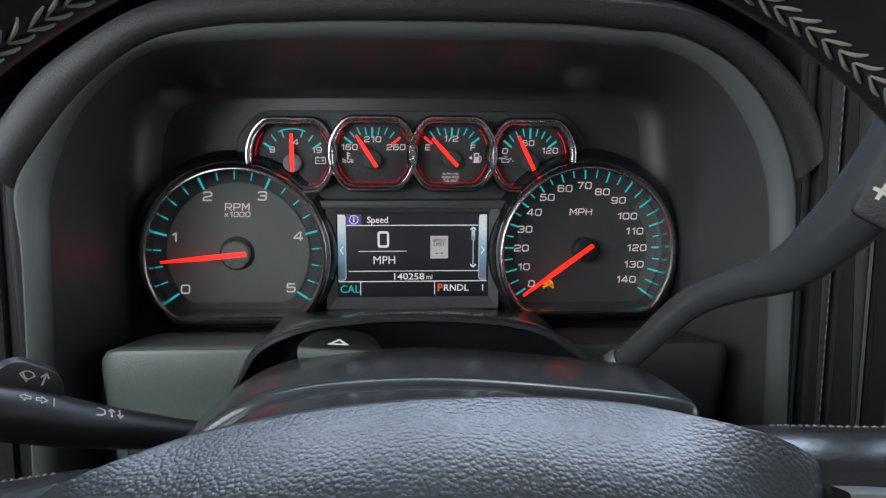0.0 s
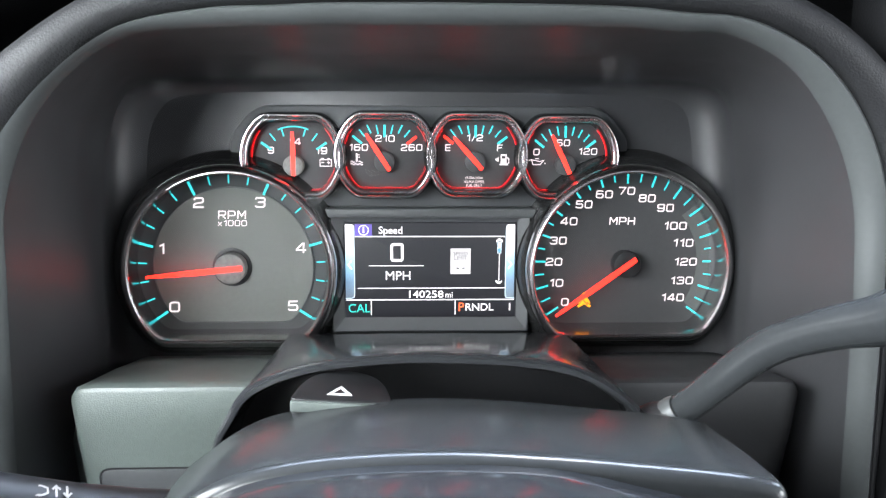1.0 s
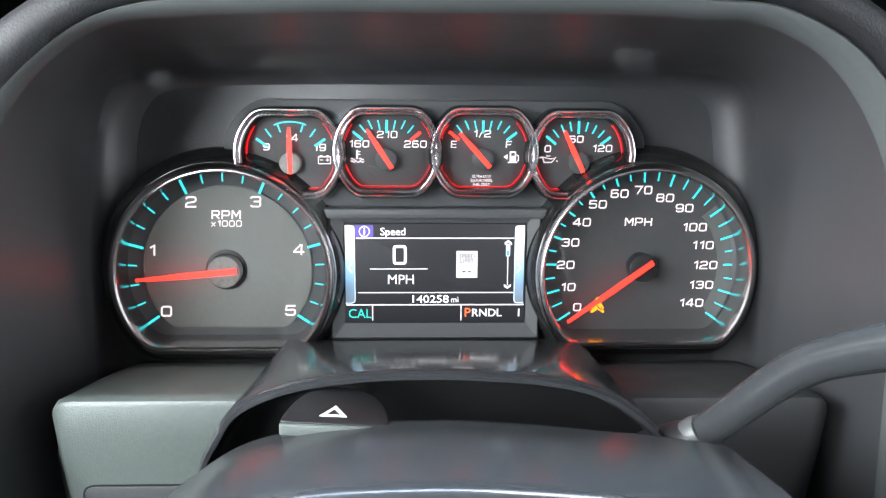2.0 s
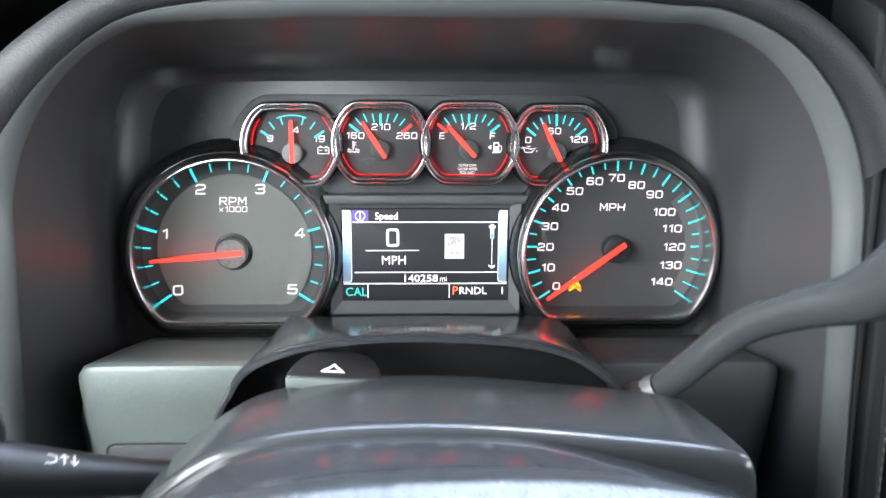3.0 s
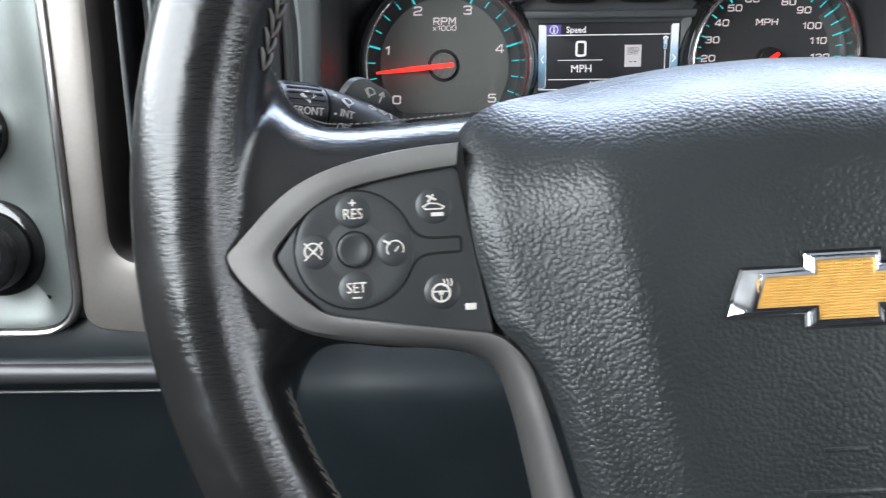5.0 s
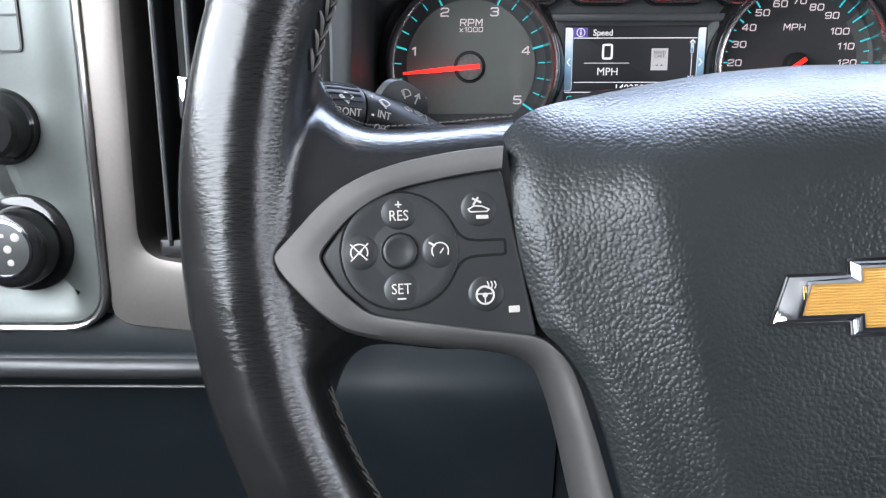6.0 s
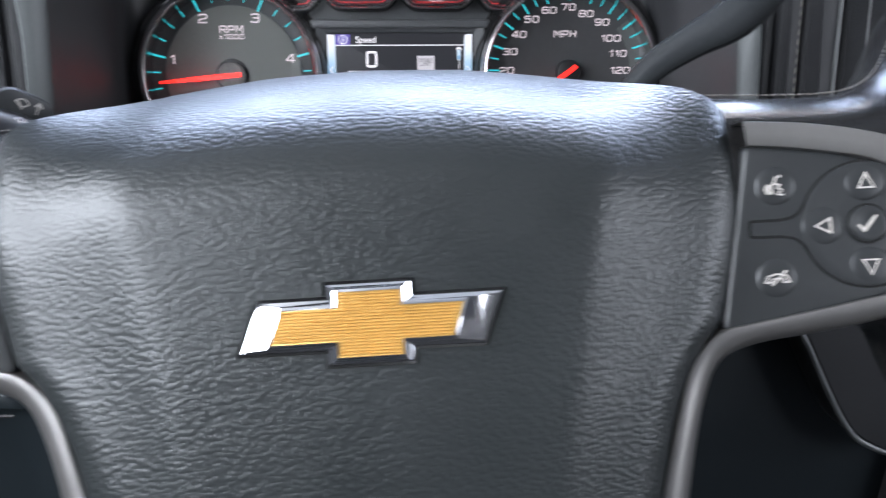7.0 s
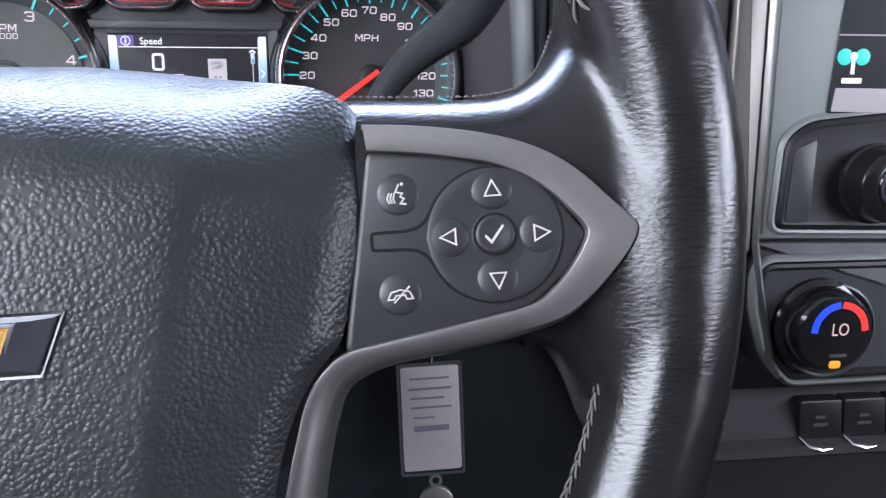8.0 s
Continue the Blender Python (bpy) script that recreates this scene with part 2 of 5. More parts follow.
def sweep(outline, profile, cap0=False, cap1=False):
    """A ring along the closed outline: profile is a list of (outward offset, height)."""
    return loops_mesh([[(x, y, w) for x, y in offset(outline, d)] for d, w in profile], True, cap0, cap1)


def slab(outline, z0, z1, bevel=0.5):
    """A plate with a softened front edge."""
    return sweep(outline, [(0, z0), (0, z1 - bevel), (-bevel * 0.3, z1 - bevel * 0.3), (-bevel, z1)], True, True)


def box(x0, x1, y0, y1, z0, z1, bevel=0.0):
    o = box_outline(x0, y0, x1, y1)
    if not bevel:
        return loops_mesh([[(x, y, z0) for x, y in o], [(x, y, z1) for x, y in o]], True, True, True)
    o = box_outline(x0, y0, x1, y1, bevel, 3)
    return sweep(o, [(-bevel, z0), (0, z0 + bevel), (0, z1 - bevel), (-bevel * 0.3, z1 - bevel * 0.3), (-bevel, z1)], True, True)


def spline(pts, n=8):
    """A smooth line through the points (Catmull-Rom)."""
    ps = [Vector(p) for p in pts]
    ps = [ps[0] * 2 - ps[1]] + ps + [ps[-1] * 2 - ps[-2]]
    out = []
    for i in range(1, len(ps) - 2):
        for k in range(n):
            t = k / n
            a, b, c, d = ps[i - 1], ps[i], ps[i + 1], ps[i + 2]
            out.append(0.5 * ((2 * b) + (c - a) * t + (2 * a - 5 * b + 4 * c - d) * t * t + (3 * b - a - 3 * c + d) * t ** 3))
    out.append(ps[-2])
    return out


def tube(path, radii, sides=16, flat=1.0, up=(0, 0, 1), caps=True):
    """A tube along a list of points, with a radius for each; flat squeezes it along up."""
    bm, loops = bmesh.new(), []
    n = len(path)
    for i in range(n):
        t = (Vector(path[min(i + 1, n - 1)]) - Vector(path[max(i - 1, 0)])).normalized()
        s = t.cross(Vector(up)).normalized()
        u = s.cross(t).normalized()
        r = radii[i] if isinstance(radii, (list, tuple)) else radii
        loops.append([Vector(path[i]) + s * (r * math.cos(2 * math.pi * k / sides)) + u * (r * flat * math.sin(2 * math.pi * k / sides)) for k in range(sides)])
    return add_loops(bm, loops, True, caps, caps)


def dome(cx, cy, r, z0, h, n=24, rings=5):
    """A low round button cap."""
    loops = []
    for k in range(rings + 1):
        a = (math.pi / 2) * k / rings
        loops.append([(cx + r * math.cos(a) * math.cos(t) if k < rings else cx + 0.02 * r * math.cos(t), cy + (r * math.cos(a) if k < rings else 0.02 * r) * math.sin(t), z0 + h * math.sin(a)) for t in [2 * math.pi * i / n for i in range(n)]])
    return loops_mesh(loops, True, False, True)


def disc(cx, cy, r, z0, z1, bevel=0.4, n=40):
    return slab(circle(cx, cy, r, n), z0, z1, bevel)


def stroke(pts, width, z0, z1, close=False):
    """A line of even width with mitred corners, drawn as one thin raised strip."""
    ps = [Vector((p[0], p[1])) for p in pts]
    if not close:
        ps[0] = ps[0] + (ps[0] - ps[1]).normalized() * width * 0.3
        ps[-1] = ps[-1] + (ps[-1] - ps[-2]).normalized() * width * 0.3
    n, rings = len(ps), []
    for i in range(n):
        a = (ps[i] - ps[i - 1]).normalized() if i or close else None
        b = (ps[(i + 1) % n] - ps[i]).normalized() if i < n - 1 or close else None
        a, b = a or b, b or a
        na, nb = Vector((-a.y, a.x)), Vector((-b.y, b.x))
        h = na + nb
        h = h / max(h.length_squared, 0.7) * width if h.length > 1e-4 else na * width / 2
        l, r = ps[i] + h, ps[i] - h
        rings.append([(l.x, l.y, z0), (l.x, l.y, z1), (r.x, r.y, z1), (r.x, r.y, z0)])
    if close:
        rings.append(rings[0])
    return loops_mesh(rings, True, not close, not close)


def merge(*bms):
    out = bmesh.new()
    for b in bms:
        me = bpy.data.meshes.new("tmp")
        b.to_mesh(me)
        b.free()
        out.from_mesh(me)
        bpy.data.meshes.remove(me)
    return out


def text_bm(s, height, cx, cy, z, wide=1.0, slant=0.0, bold=0.0, thick=0.15, align="CENTER", turn=0.0):
    """Lettering in the built-in font, its capitals so high, centred on (cx, cy)."""
    cu = bpy.data.curves.new("lettering", "FONT")
    cu.body, cu.align_x, cu.size, cu.shear, cu.offset = s, align, 1.0, slant, bold
    cu.resolution_u = 3
    ob = bpy.data.objects.new("lettering", cu)
    me = bpy.data.meshes.new_from_object(ob)
    bm = bmesh.new()
    bm.from_mesh(me)
    bpy.data.objects.remove(ob)
    bpy.data.meshes.remove(me)
    bpy.data.curves.remove(cu)
    k = height / 0.69
    r = Matrix.Rotation(turn, 3, "Z")
    for v in bm.verts:
        p = r @ Vector((v.co.x * k * wide, (v.co.y - 0.345) * k, 0))
        v.co = (p.x + cx, p.y + cy, z)
    if thick:
        ret = bmesh.ops.extrude_face_region(bm, geom=list(bm.faces))
        for v in [g for g in ret["geom"] if isinstance(g, bmesh.types.BMVert)]:
            v.co.z += thick
    return bm


GLYPHS = {
    "0": [[(0.13, 0), (0.72, 0), (0.85, 0.14), (0.85, 0.86), (0.72, 1), (0.13, 1), (0, 0.86), (0, 0.14), (0.13, 0)]],
    "1": [[(0.12, 0.80), (0.46, 1), (0.46, 0)]],
    "2": [[(0, 0.84), (0.13, 1), (0.72, 1), (0.85, 0.86), (0.85, 0.64), (0.72, 0.52), (0.13, 0.40), (0, 0.26), (0, 0), (0.87, 0)]],
    "3": [[(0, 0.88), (0.12, 1), (0.72, 1), (0.85, 0.88), (0.85, 0.63), (0.72, 0.52), (0.28, 0.52)], [(0.72, 0.52), (0.85, 0.40), (0.85, 0.13), (0.72, 0), (0.12, 0), (0, 0.12)]],
    "4": [[(0.66, 0), (0.66, 1), (0.55, 1), (0, 0.34), (0, 0.26), (0.88, 0.26)]],
    "5": [[(0.82, 1), (0.06, 1), (0.02, 0.56), (0.72, 0.58), (0.85, 0.46), (0.85, 0.13), (0.72, 0), (0.13, 0), (0, 0.12)]],
    "6": [[(0.80, 0.90), (0.70, 1), (0.13, 1), (0, 0.86), (0, 0.13), (0.13, 0), (0.72, 0), (0.85, 0.13), (0.85, 0.44), (0.72, 0.57), (0.0, 0.55)]],
    "7": [[(0, 1), (0.86, 1), (0.34, 0)]],
    "8": [[(0.13, 0.53), (0.72, 0.53), (0.83, 0.64), (0.83, 0.88), (0.72, 1), (0.13, 1), (0.02, 0.88), (0.02, 0.64), (0.13, 0.53), (0, 0.42), (0, 0.13), (0.13, 0), (0.72, 0), (0.85, 0.13), (0.85, 0.42), (0.72, 0.53)]],
    "9": [[(0.05, 0.10), (0.15, 0), (0.72, 0), (0.85, 0.14), (0.85, 0.87), (0.72, 1), (0.13, 1), (0, 0.87), (0, 0.56), (0.13, 0.43), (0.85, 0.45)]],
    "R": [[(0, 0), (0, 1), (0.72, 1), (0.85, 0.88), (0.85, 0.58), (0.72, 0.46), (0, 0.46)], [(0.45, 0.46), (0.85, 0)]],
    "P": [[(0, 0), (0, 1), (0.72, 1), (0.85, 0.88), (0.85, 0.54), (0.72, 0.42), (0, 0.42)]],
    "M": [[(0, 0), (0, 1), (0.08, 1), (0.48, 0.35), (0.88, 1), (0.96, 1), (0.96, 0)]],
    "H": [[(0, 0), (0, 1)], [(0.85, 0), (0.85, 1)], [(0, 0.5), (0.85, 0.5)]],
    "x": [[(0, 0), (0.62, 0.7)], [(0, 0.7), (0.62, 0)]],
    "/": [[(0, -0.05), (0.45, 1.05)]],
    "E": [[(0.74, 1), (0, 1), (0, 0), (0.74, 0)], [(0, 0.5), (0.66, 0.5)]],
    "F": [[(0.74, 1), (0, 1), (0, 0)], [(0, 0.5), (0.66, 0.5)]],
}


def dial_text(s, height, cx, cy, z, wide=1.1, weight=0.17, slant=0.06):
    """Square-shouldered dial lettering drawn in strokes of even width."""
    h = height * (1 - weight)
    x, bms, runs = 0.0, [], []
    for ch in s:
        w = {"1": 0.52, "M": 0.96, "x": 0.62, "/": 0.45, "E": 0.74, "F": 0.74}.get(ch, 0.86)
        runs.append((ch, x))
        x += (w + 0.36) * h * wide
    total = x - 0.36 * h * wide
    for ch, x0 in runs:
        for line in GLYPHS[ch]:
            pts = [(cx - total / 2 + x0 + px * h * wide + slant * h * (py - 0.5), cy + (py - 0.5) * h) for px, py in line]
            bms.append(stroke(pts, height * weight, z, z + 0.15))
    return merge(*bms)


DASH = pose(0, 0.484, 0.7009, 81, 0, 0)
WHEEL = pose(-0.0034, 0.1268, 0.6959, 66.5, 0, 0) @ pose(0, 0, 0, 0, 0, 2.5)
CAB = Matrix.Identity(4)

# ---- cab shell: floor, roof, sides with window openings ----
def wall_with_opening(name, m, w, h, ox0, oz0, ox1, oz1, thick, material, label):
    """A wall in its own x-y plane with one opening through it (metres)."""
    bm = bmesh.new()
    k = 1000
    outer, hole = [(0, 0), (w, 0), (w, h), (0, h)], [(ox0, oz0), (ox1, oz0), (ox1, oz1), (ox0, oz1)]
    add_loops(bm, [[(x * k, y * k, 0) for x, y in outer], [(x * k, y * k, 0) for x, y in hole], [(x * k, y * k, thick * k) for x, y in hole],
                   [(x * k, y * k, thick * k) for x, y in outer], [(x * k, y * k, 0) for x, y in outer]])
    me = bpy.data.meshes.new(name)
    bmesh.ops.remove_doubles(bm, verts=bm.verts, dist=1e-4)
    bmesh.ops.recalc_face_normals(bm, faces=bm.faces)
    for v in bm.verts:
        v.co *= MM
    bm.to_mesh(me)
    bm.free()
    me.materials.append(material)
    ob = new(name, me)
    ob.matrix_world = m
    return tagged(ob, label, "wall", kind="structure")


def shell(name, x0, x1, y0, y1, z0, z1, material, label, category):
    bm = box(x0 * 1000, x1 * 1000, y0 * 1000, y1 * 1000, z0 * 1000, z1 * 1000, 0)
    ob = part(name, bm, material, None, smooth=False)
    return tagged(ob, label, category, kind="structure")


shell("floor", -0.72, 1.52, -1.70, 1.20, -0.06, 0.0, M_CARPET, "black carpeted cab floor under the dashboard", "floor")
shell("ceiling", -0.72, 1.52, -1.70, 0.46, 1.27, 1.31, M_HEADLINER, "pale grey cloth headliner over the cab", "ceiling")
wall_with_opening("wall_driver_side", pose(-0.64, 1.20, 0, 90, 0, -90), 2.90, 1.27, 0.80, 0.82, 2.45, 1.22, 0.06, M_CABTRIM, "dark driver cab side with its long window opening")
wall_with_opening("wall_passenger_side", pose(1.46, 1.20, 0, 90, 0, -90), 2.90, 1.27, 0.80, 0.82, 2.45, 1.22, 0.06, M_CABTRIM, "dark passenger cab side with its long window opening")
shell("wall_pillar", 1.33, 1.39, -0.58, -0.46, 0.82, 1.24, M_CABTRIM, "dark door pillar between the side windows", "pillar")
shell("wall_rear", -0.66, 1.48, -1.68, -1.62, 0.0, 1.27, M_CABREAR, "dark plain rear cab wall", "wall")
wall_with_opening("wall_windshield", pose(-0.66, 1.02, 0.80, 138, 0, 0), 2.14, 0.70, 0.10, 0.05, 2.04, 0.66, 0.03, M_CABTRIM, "black windshield surround sloping over the dashboard")
shell("wall_front", -0.66, 1.48, 1.00, 1.06, 0.0, 0.80, M_BLACK, "black firewall behind the dashboard", "wall")

# ---- instrument cluster ----
cluster = thing("instrument_cluster", DASH, "black truck instrument cluster with six lit gauges and a centre screen", "instrument panel")
plate = rounded([(-186, -100), (186, -100), (182, 112), (-186, 112)], 8)
part("face_plate", slab(plate, -22, -13.5, 1.5), M_HOOD, cluster, "matt black backing plate")
# raised housing round the four small gauges, and a sill under the screen
upper = rounded([(-58, 36), (58, 36), (72, 46), (88, 57), (102, 60), (113, 66), (112, 76), (98, 93), (-98, 93), (-112, 76), (-113, 66), (-102, 60), (-88, 57), (-72, 46)], [3, 3, 5, 6, 4, 4, 6, 10, 10, 6, 4, 4, 6, 5])
part("gauge_panel", slab(upper, -16, -4.4, 1.0), M_DASH, cluster, "charcoal panel round the small gauges")


def polar(c, r, deg):
    return (c[0] + r * math.cos(radians(deg)), c[1] + r * math.sin(radians(deg)))


def tick(parent, c, r0, r1, deg, width, material, z):
    a, b = polar(c, r0, deg), polar(c, r1, deg)
    part("tick", stroke([a, b], width, z, z + 0.25), material, parent, smooth=False)


def needle(parent, c, deg, length, tail, w0, w1, z):
    d, s = Vector(polar((0, 0), 1, deg)), Vector(polar((0, 0), 1, deg + 90))
    cc = Vector(c)
    pts = [cc - d * tail - s * w0 * 0.42, cc + d * (length * 0.45) - s * (w0 * 0.42 + w1 * 0.12), cc + d * length - s * w1 / 2, cc + d * length + s * w1 / 2, cc + d * (length * 0.45) + s * (w0 * 0.42 + w1 * 0.12), cc - d * tail + s * w0 * 0.42]
    bm = loops_mesh([[(p.x, p.y, z) for p in pts], [(p.x, p.y, z + 1.0) for p in pts]], True, True, True)
    part("needle", bm, G_RED, parent, "glowing red needle")


def big_dial(name, c, b, low, label):
    """b: the centre of the bezel's lip, c: the centre of the sunken face."""
    o = dial_outline(b[0], b[1], 57.4, low)

    def well(profile, cap=False):
        loops = []
        for d, w in profile:
            k = max(0.0, min(1.0, (10 - w) / 22))
            loops.append([(x + (c[0] - b[0]) * k, y + (c[1] - b[1]) * k, w) for x, y in offset(o, d)])
        return loops_mesh(loops, True, False, cap)

    g = part(name, well([(10.5, -9), (9.2, -3), (6.5, 2), (4.2, 5.5), (3.4, 6.5), (2.2, 6.5)]), M_GLOSSBLACK, cluster, label)
    part("bezel", well([(3.2, 5.6), (2.9, 7.4), (1.2, 9.8), (0.0, 10.8), (-1.0, 10.9), (-2.0, 10.0), (-2.5, 6.0), (-2.6, -2.0), (-2.7, -12.2)]), M_DARKCHROME, g, "polished dark chrome bezel ring")
    part("dial_face", well([(-2.4, -14), (-2.4, -12.0)], True), M_DIAL, g, "black dial face")
    return g


TC, SC = (-115.3, 0.0), (115.6, 1.8)
tach = big_dial("tachometer", TC, (-112.8, 0.2), -40.2, "round tachometer with a flat foot and a grey centre")
part("centre_face", slab(dial_outline(TC[0] + 0.8, TC[1] + 0.2, 46.5, -33.5), -12.2, -11.2, 0.5), M_DIALGREY, tach, "matt grey raised centre disc")
part("centre_rim", sweep(dial_outline(TC[0] + 0.8, TC[1] + 0.2, 46.5, -33.5), [(0.2, -12.0), (0.2, -11.0), (-0.3, -10.9), (-0.5, -11.3)]), M_TRIMGREY, tach)
for i in range(21):
    a = 214.6 - 12.43 * i
    if i % 4 == 0:
        tick(tach, TC, 46.8, 54.0, a, 1.35, G_CYAN, -10.8)
    else:
        tick(tach, TC, 49.2, 53.6, a, 0.8, G_CYAN, -10.8)
for i in range(6):
    x, y = polar(TC, 41.6, 214.6 - 49.72 * i)
    part("numeral", dial_text(str(i), 6.2, x, y, -10.9, 1.15, 0.15), G_WHITE, tach)
part("lettering", dial_text("RPM", 5.0, TC[0] + 1, 30.6, -10.9, 1.05, 0.15), G_WHITE, tach)
part("lettering", dial_text("x1000", 3.5, TC[0] + 1, 25.8, -10.9, 1.05, 0.15), G_WHITE, tach)
part("needle_cap", disc(TC[0], TC[1], 8.9, -12, -3.6, 0.8), M_CAP, tach, "grey speckled needle hub")
needle(tach, TC, 185.4, 47.5, 7.0, 3.4, 1.4, -3.5)
# black ring that paints the needle hub's shadow on the dial
part("needle_shade_ring", sweep(circle(TC[0], TC[1], 9.2), [(2.2, -11.1), (0.5, -10.7), (-0.4, -10.9)]), M_BLACK, tach)

speedo = big_dial("speedometer", SC, (113.6, 1.2), -39.4, "round speedometer with a flat foot and white numerals")
band = [polar(SC, 44.0, a) for a in range(40, -36, -4)] + [polar(SC, 53.6, a) for a in range(-36, 41, 4)]
part("grey_band", loops_mesh([[(x, y, -11.9) for x, y in band], [(x, y, -11.6) for x, y in band]], True, True, True), M_DIALBAND, speedo, "grey arc behind the upper speeds", smooth=False)
for i in range(29):
    a = 214.5 - 249.1 * i / 28
    if i % 2 == 0:
        tick(speedo, SC, 47.6, 54.2, a, 1.05, G_CYAN, -11.3)
    else:
        tick(speedo, SC, 48.8, 54.0, a, 0.8, G_CYAN, -11.3)
for i in range(15):
    a = 214.5 - 249.1 * i / 14
    x, y = polar(SC, 41.8 if i < 5 else 43.0 if i < 8 else 40.6 if i < 10 else 37.4, a)
    part("numeral", dial_text(str(10 * i), 4.7, x - 0.4, y, -11.4, 1.12, 0.155), G_WHITE, speedo)
part("lettering", dial_text("MPH", 4.6, SC[0] - 2.2, 27.0, -11.4, 1.1, 0.15), G_WHITE, speedo)
part("needle_cap", disc(SC[0], SC[1], 8.0, -12, -3.8, 0.8), M_BLACK, speedo, "black needle hub")
needle(speedo, SC, 216.0, 51.5, 6.0, 3.2, 1.4, -3.7)
# lit seat-belt warning: head, torso and belt as one sign
belt = merge(disc(90.6, -17.4, 1.3, -11.6, -11.3, 0.1, 14), slab(rounded([(88.9, -23.2), (92.3, -23.2), (92.9, -20.6), (91.9, -19.0), (89.3, -19.0), (88.3, -20.6)], 0.6), -11.6, -11.3, 0.1), stroke([(89.6, -23.0), (87.2, -24.6)], 1.4, -11.6, -11.3), stroke([(91.6, -23.0), (94.0, -24.6)], 1.4, -11.6, -11.3), stroke([(88.6, -20.4), (87.4, -22.6)], 1.0, -11.6, -11.3), stroke([(92.6, -20.4), (93.8, -22.6)], 1.0, -11.6, -11.3))
for v in belt.verts:
    v.co.x += 1.8
part("belt_warning", belt, G_AMBER, speedo, "lit amber seat belt warning sign")
part("belt_strap", stroke([(90.2, -19.0), (94.4, -23.6)], 0.6, -11.25, -11.1), M_DIAL, speedo)


def small_gauge(name, cx, cy, hub_x, hub_y, deg, label):
    o = dial_outline(cx, cy, 26.2, -21.2, 21.2, 72, 2)
    # the outer two give way to the large dials beside them
    cut = []
    for p in o:
        for c in ((-112.8, 0.2), (113.6, 1.2)):
            d = Vector((p[0] - c[0], p[1] - c[1]))
            if d.length < 59.6:
                d = d.normalized() * 59.6
                p = (c[0] + d.x, c[1] + d.y)
        cut.append(p)
    o = cut
    g = part(name, sweep(o, [(3.6, -5), (3.2, 2.5), (2.6, 4.4), (1.0, 5.2)]), M_GLOSSBLACK, cluster, label)
    part("bezel", sweep(o, [(2.3, 4.6), (2.3, 6.2), (1.9, 7.1), (1.3, 7.2), (0.9, 6.6), (0.2, 5.9), (-0.5, 5.7), (-1.0, 6.0), (-1.4, 5.6), (-1.8, 4.0)]), M_DARKCHROME, g, "dark chrome bezel ring with a bright edge")
    part("bezel_wall", sweep(o, [(-1.8, 4.4), (-2.4, 0.0), (-2.6, -3.6)]), M_GLOSSBLACK, g, "gloss black inner wall")
    part("dial_face", slab(offset(o, -1.8), -5.2, -3.6, 0.3), M_DIAL, g, "black dial face")
    # glowing red strip that stands in for a reflection round the dial's foot
    lower = [p for p in offset(o, -2.9)]
    bm = bmesh.new()
    for i in range(len(lower)):
        a, b = lower[i], lower[(i + 1) % len(lower)]
        if (a[1] - cy) < 15:
            add_loops(bm, [[(a[0], a[1], -3.0), (b[0], b[1], -3.0)], [(a[0], a[1], -1.3), (b[0], b[1], -1.3)]], False)
    part("red_reflection_line", bm, G_REDLINE, g, "glowing strip for the red reflection at the dial edge", smooth=False)
    return g, (hub_x, hub_y)


GA = []
for nm, cx, hx, hy, deg, lab in (
    ("voltmeter", -76.8, -76.9, 59.6, 90.5, "small voltmeter with a red needle"),
    ("temperature_gauge", -25.6, -26.3, 61.8, 123, "small engine temperature gauge with a red needle"),
    ("fuel_gauge", 25.4, 25.0, 62.0, 132, "small fuel gauge with a red needle near empty"),
    ("oil_gauge", 76.6, 76.2, 60.4, 116, "small oil pressure gauge with a red needle"),
):
    side = 64.6 if abs(cx) > 50 else 65.8
    g, hub = small_gauge(nm, cx, side, hx, hy, deg, lab)
    GA.append((g, hub, deg))
Z = -3.3
for k, (g, hub, deg) in enumerate(GA):
    # the first hub is lit: that light is put into a paler material
    part("needle_cap", disc(hub[0], hub[1], 5.7, -3.6, 1.6, 0.6), M_CAP if k == 0 else M_DIAL, g, "round needle hub")
    needle(g, hub, deg, 18.6, 5.5, 2.5, 1.4, 0.8)
    ends = (145, 35) if k in (0,) else (141, 38)
    n = 7 if k == 0 else 9
    for i in range(n):
        a = ends[0] + (ends[1] - ends[0]) * i / (n - 1)
        r1 = min(23.2, (side + 17.4 - hub[1]) / math.sin(radians(a)))
        r1 = min(r1, 22.6 if k in (1, 2) else 21.8)
        big = i in (0, n // 2, n - 1)
        colour = G_RED if (k == 1 and i == n - 1) or (k == 2 and i == 0) else G_CYAN
        if k == 0 and i == n // 2:
            continue
        tick(g, hub, r1 - (6.0 if big else 4.6), r1, a, 1.3 if big else 0.75, colour, Z)
arc = [polar(GA[0][1], 21.6, a) for a in range(68, 114, 5)]
part("tick", stroke(arc, 0.7, Z, Z + 0.25), G_CYAN, GA[0][0], smooth=False)
for k, s, dx, dy in ((0, "9", -12.9, 8.4), (0, "14", 0.6, 13.2), (0, "19", 15.2, 8.2), (1, "160", -14.6, 8.0), (1, "210", 0.4, 13.0), (1, "260", 15.4, 8.0),
                     (2, "E", -15.4, 7.8), (2, "1/2", -0.4, 13.4), (2, "F", 14.0, 7.8), (3, "0", -16.2, 7.2), (3, "60", -1.0, 12.4), (3, "120", 13.2, 7.6)):
    g, hub, _ = GA[k]
    part("numeral", dial_text(s, 3.8, hub[0] + dx, hub[1] + dy, Z, 1.08, 0.15), G_WHITE, g)
g, hub, _ = GA[2]
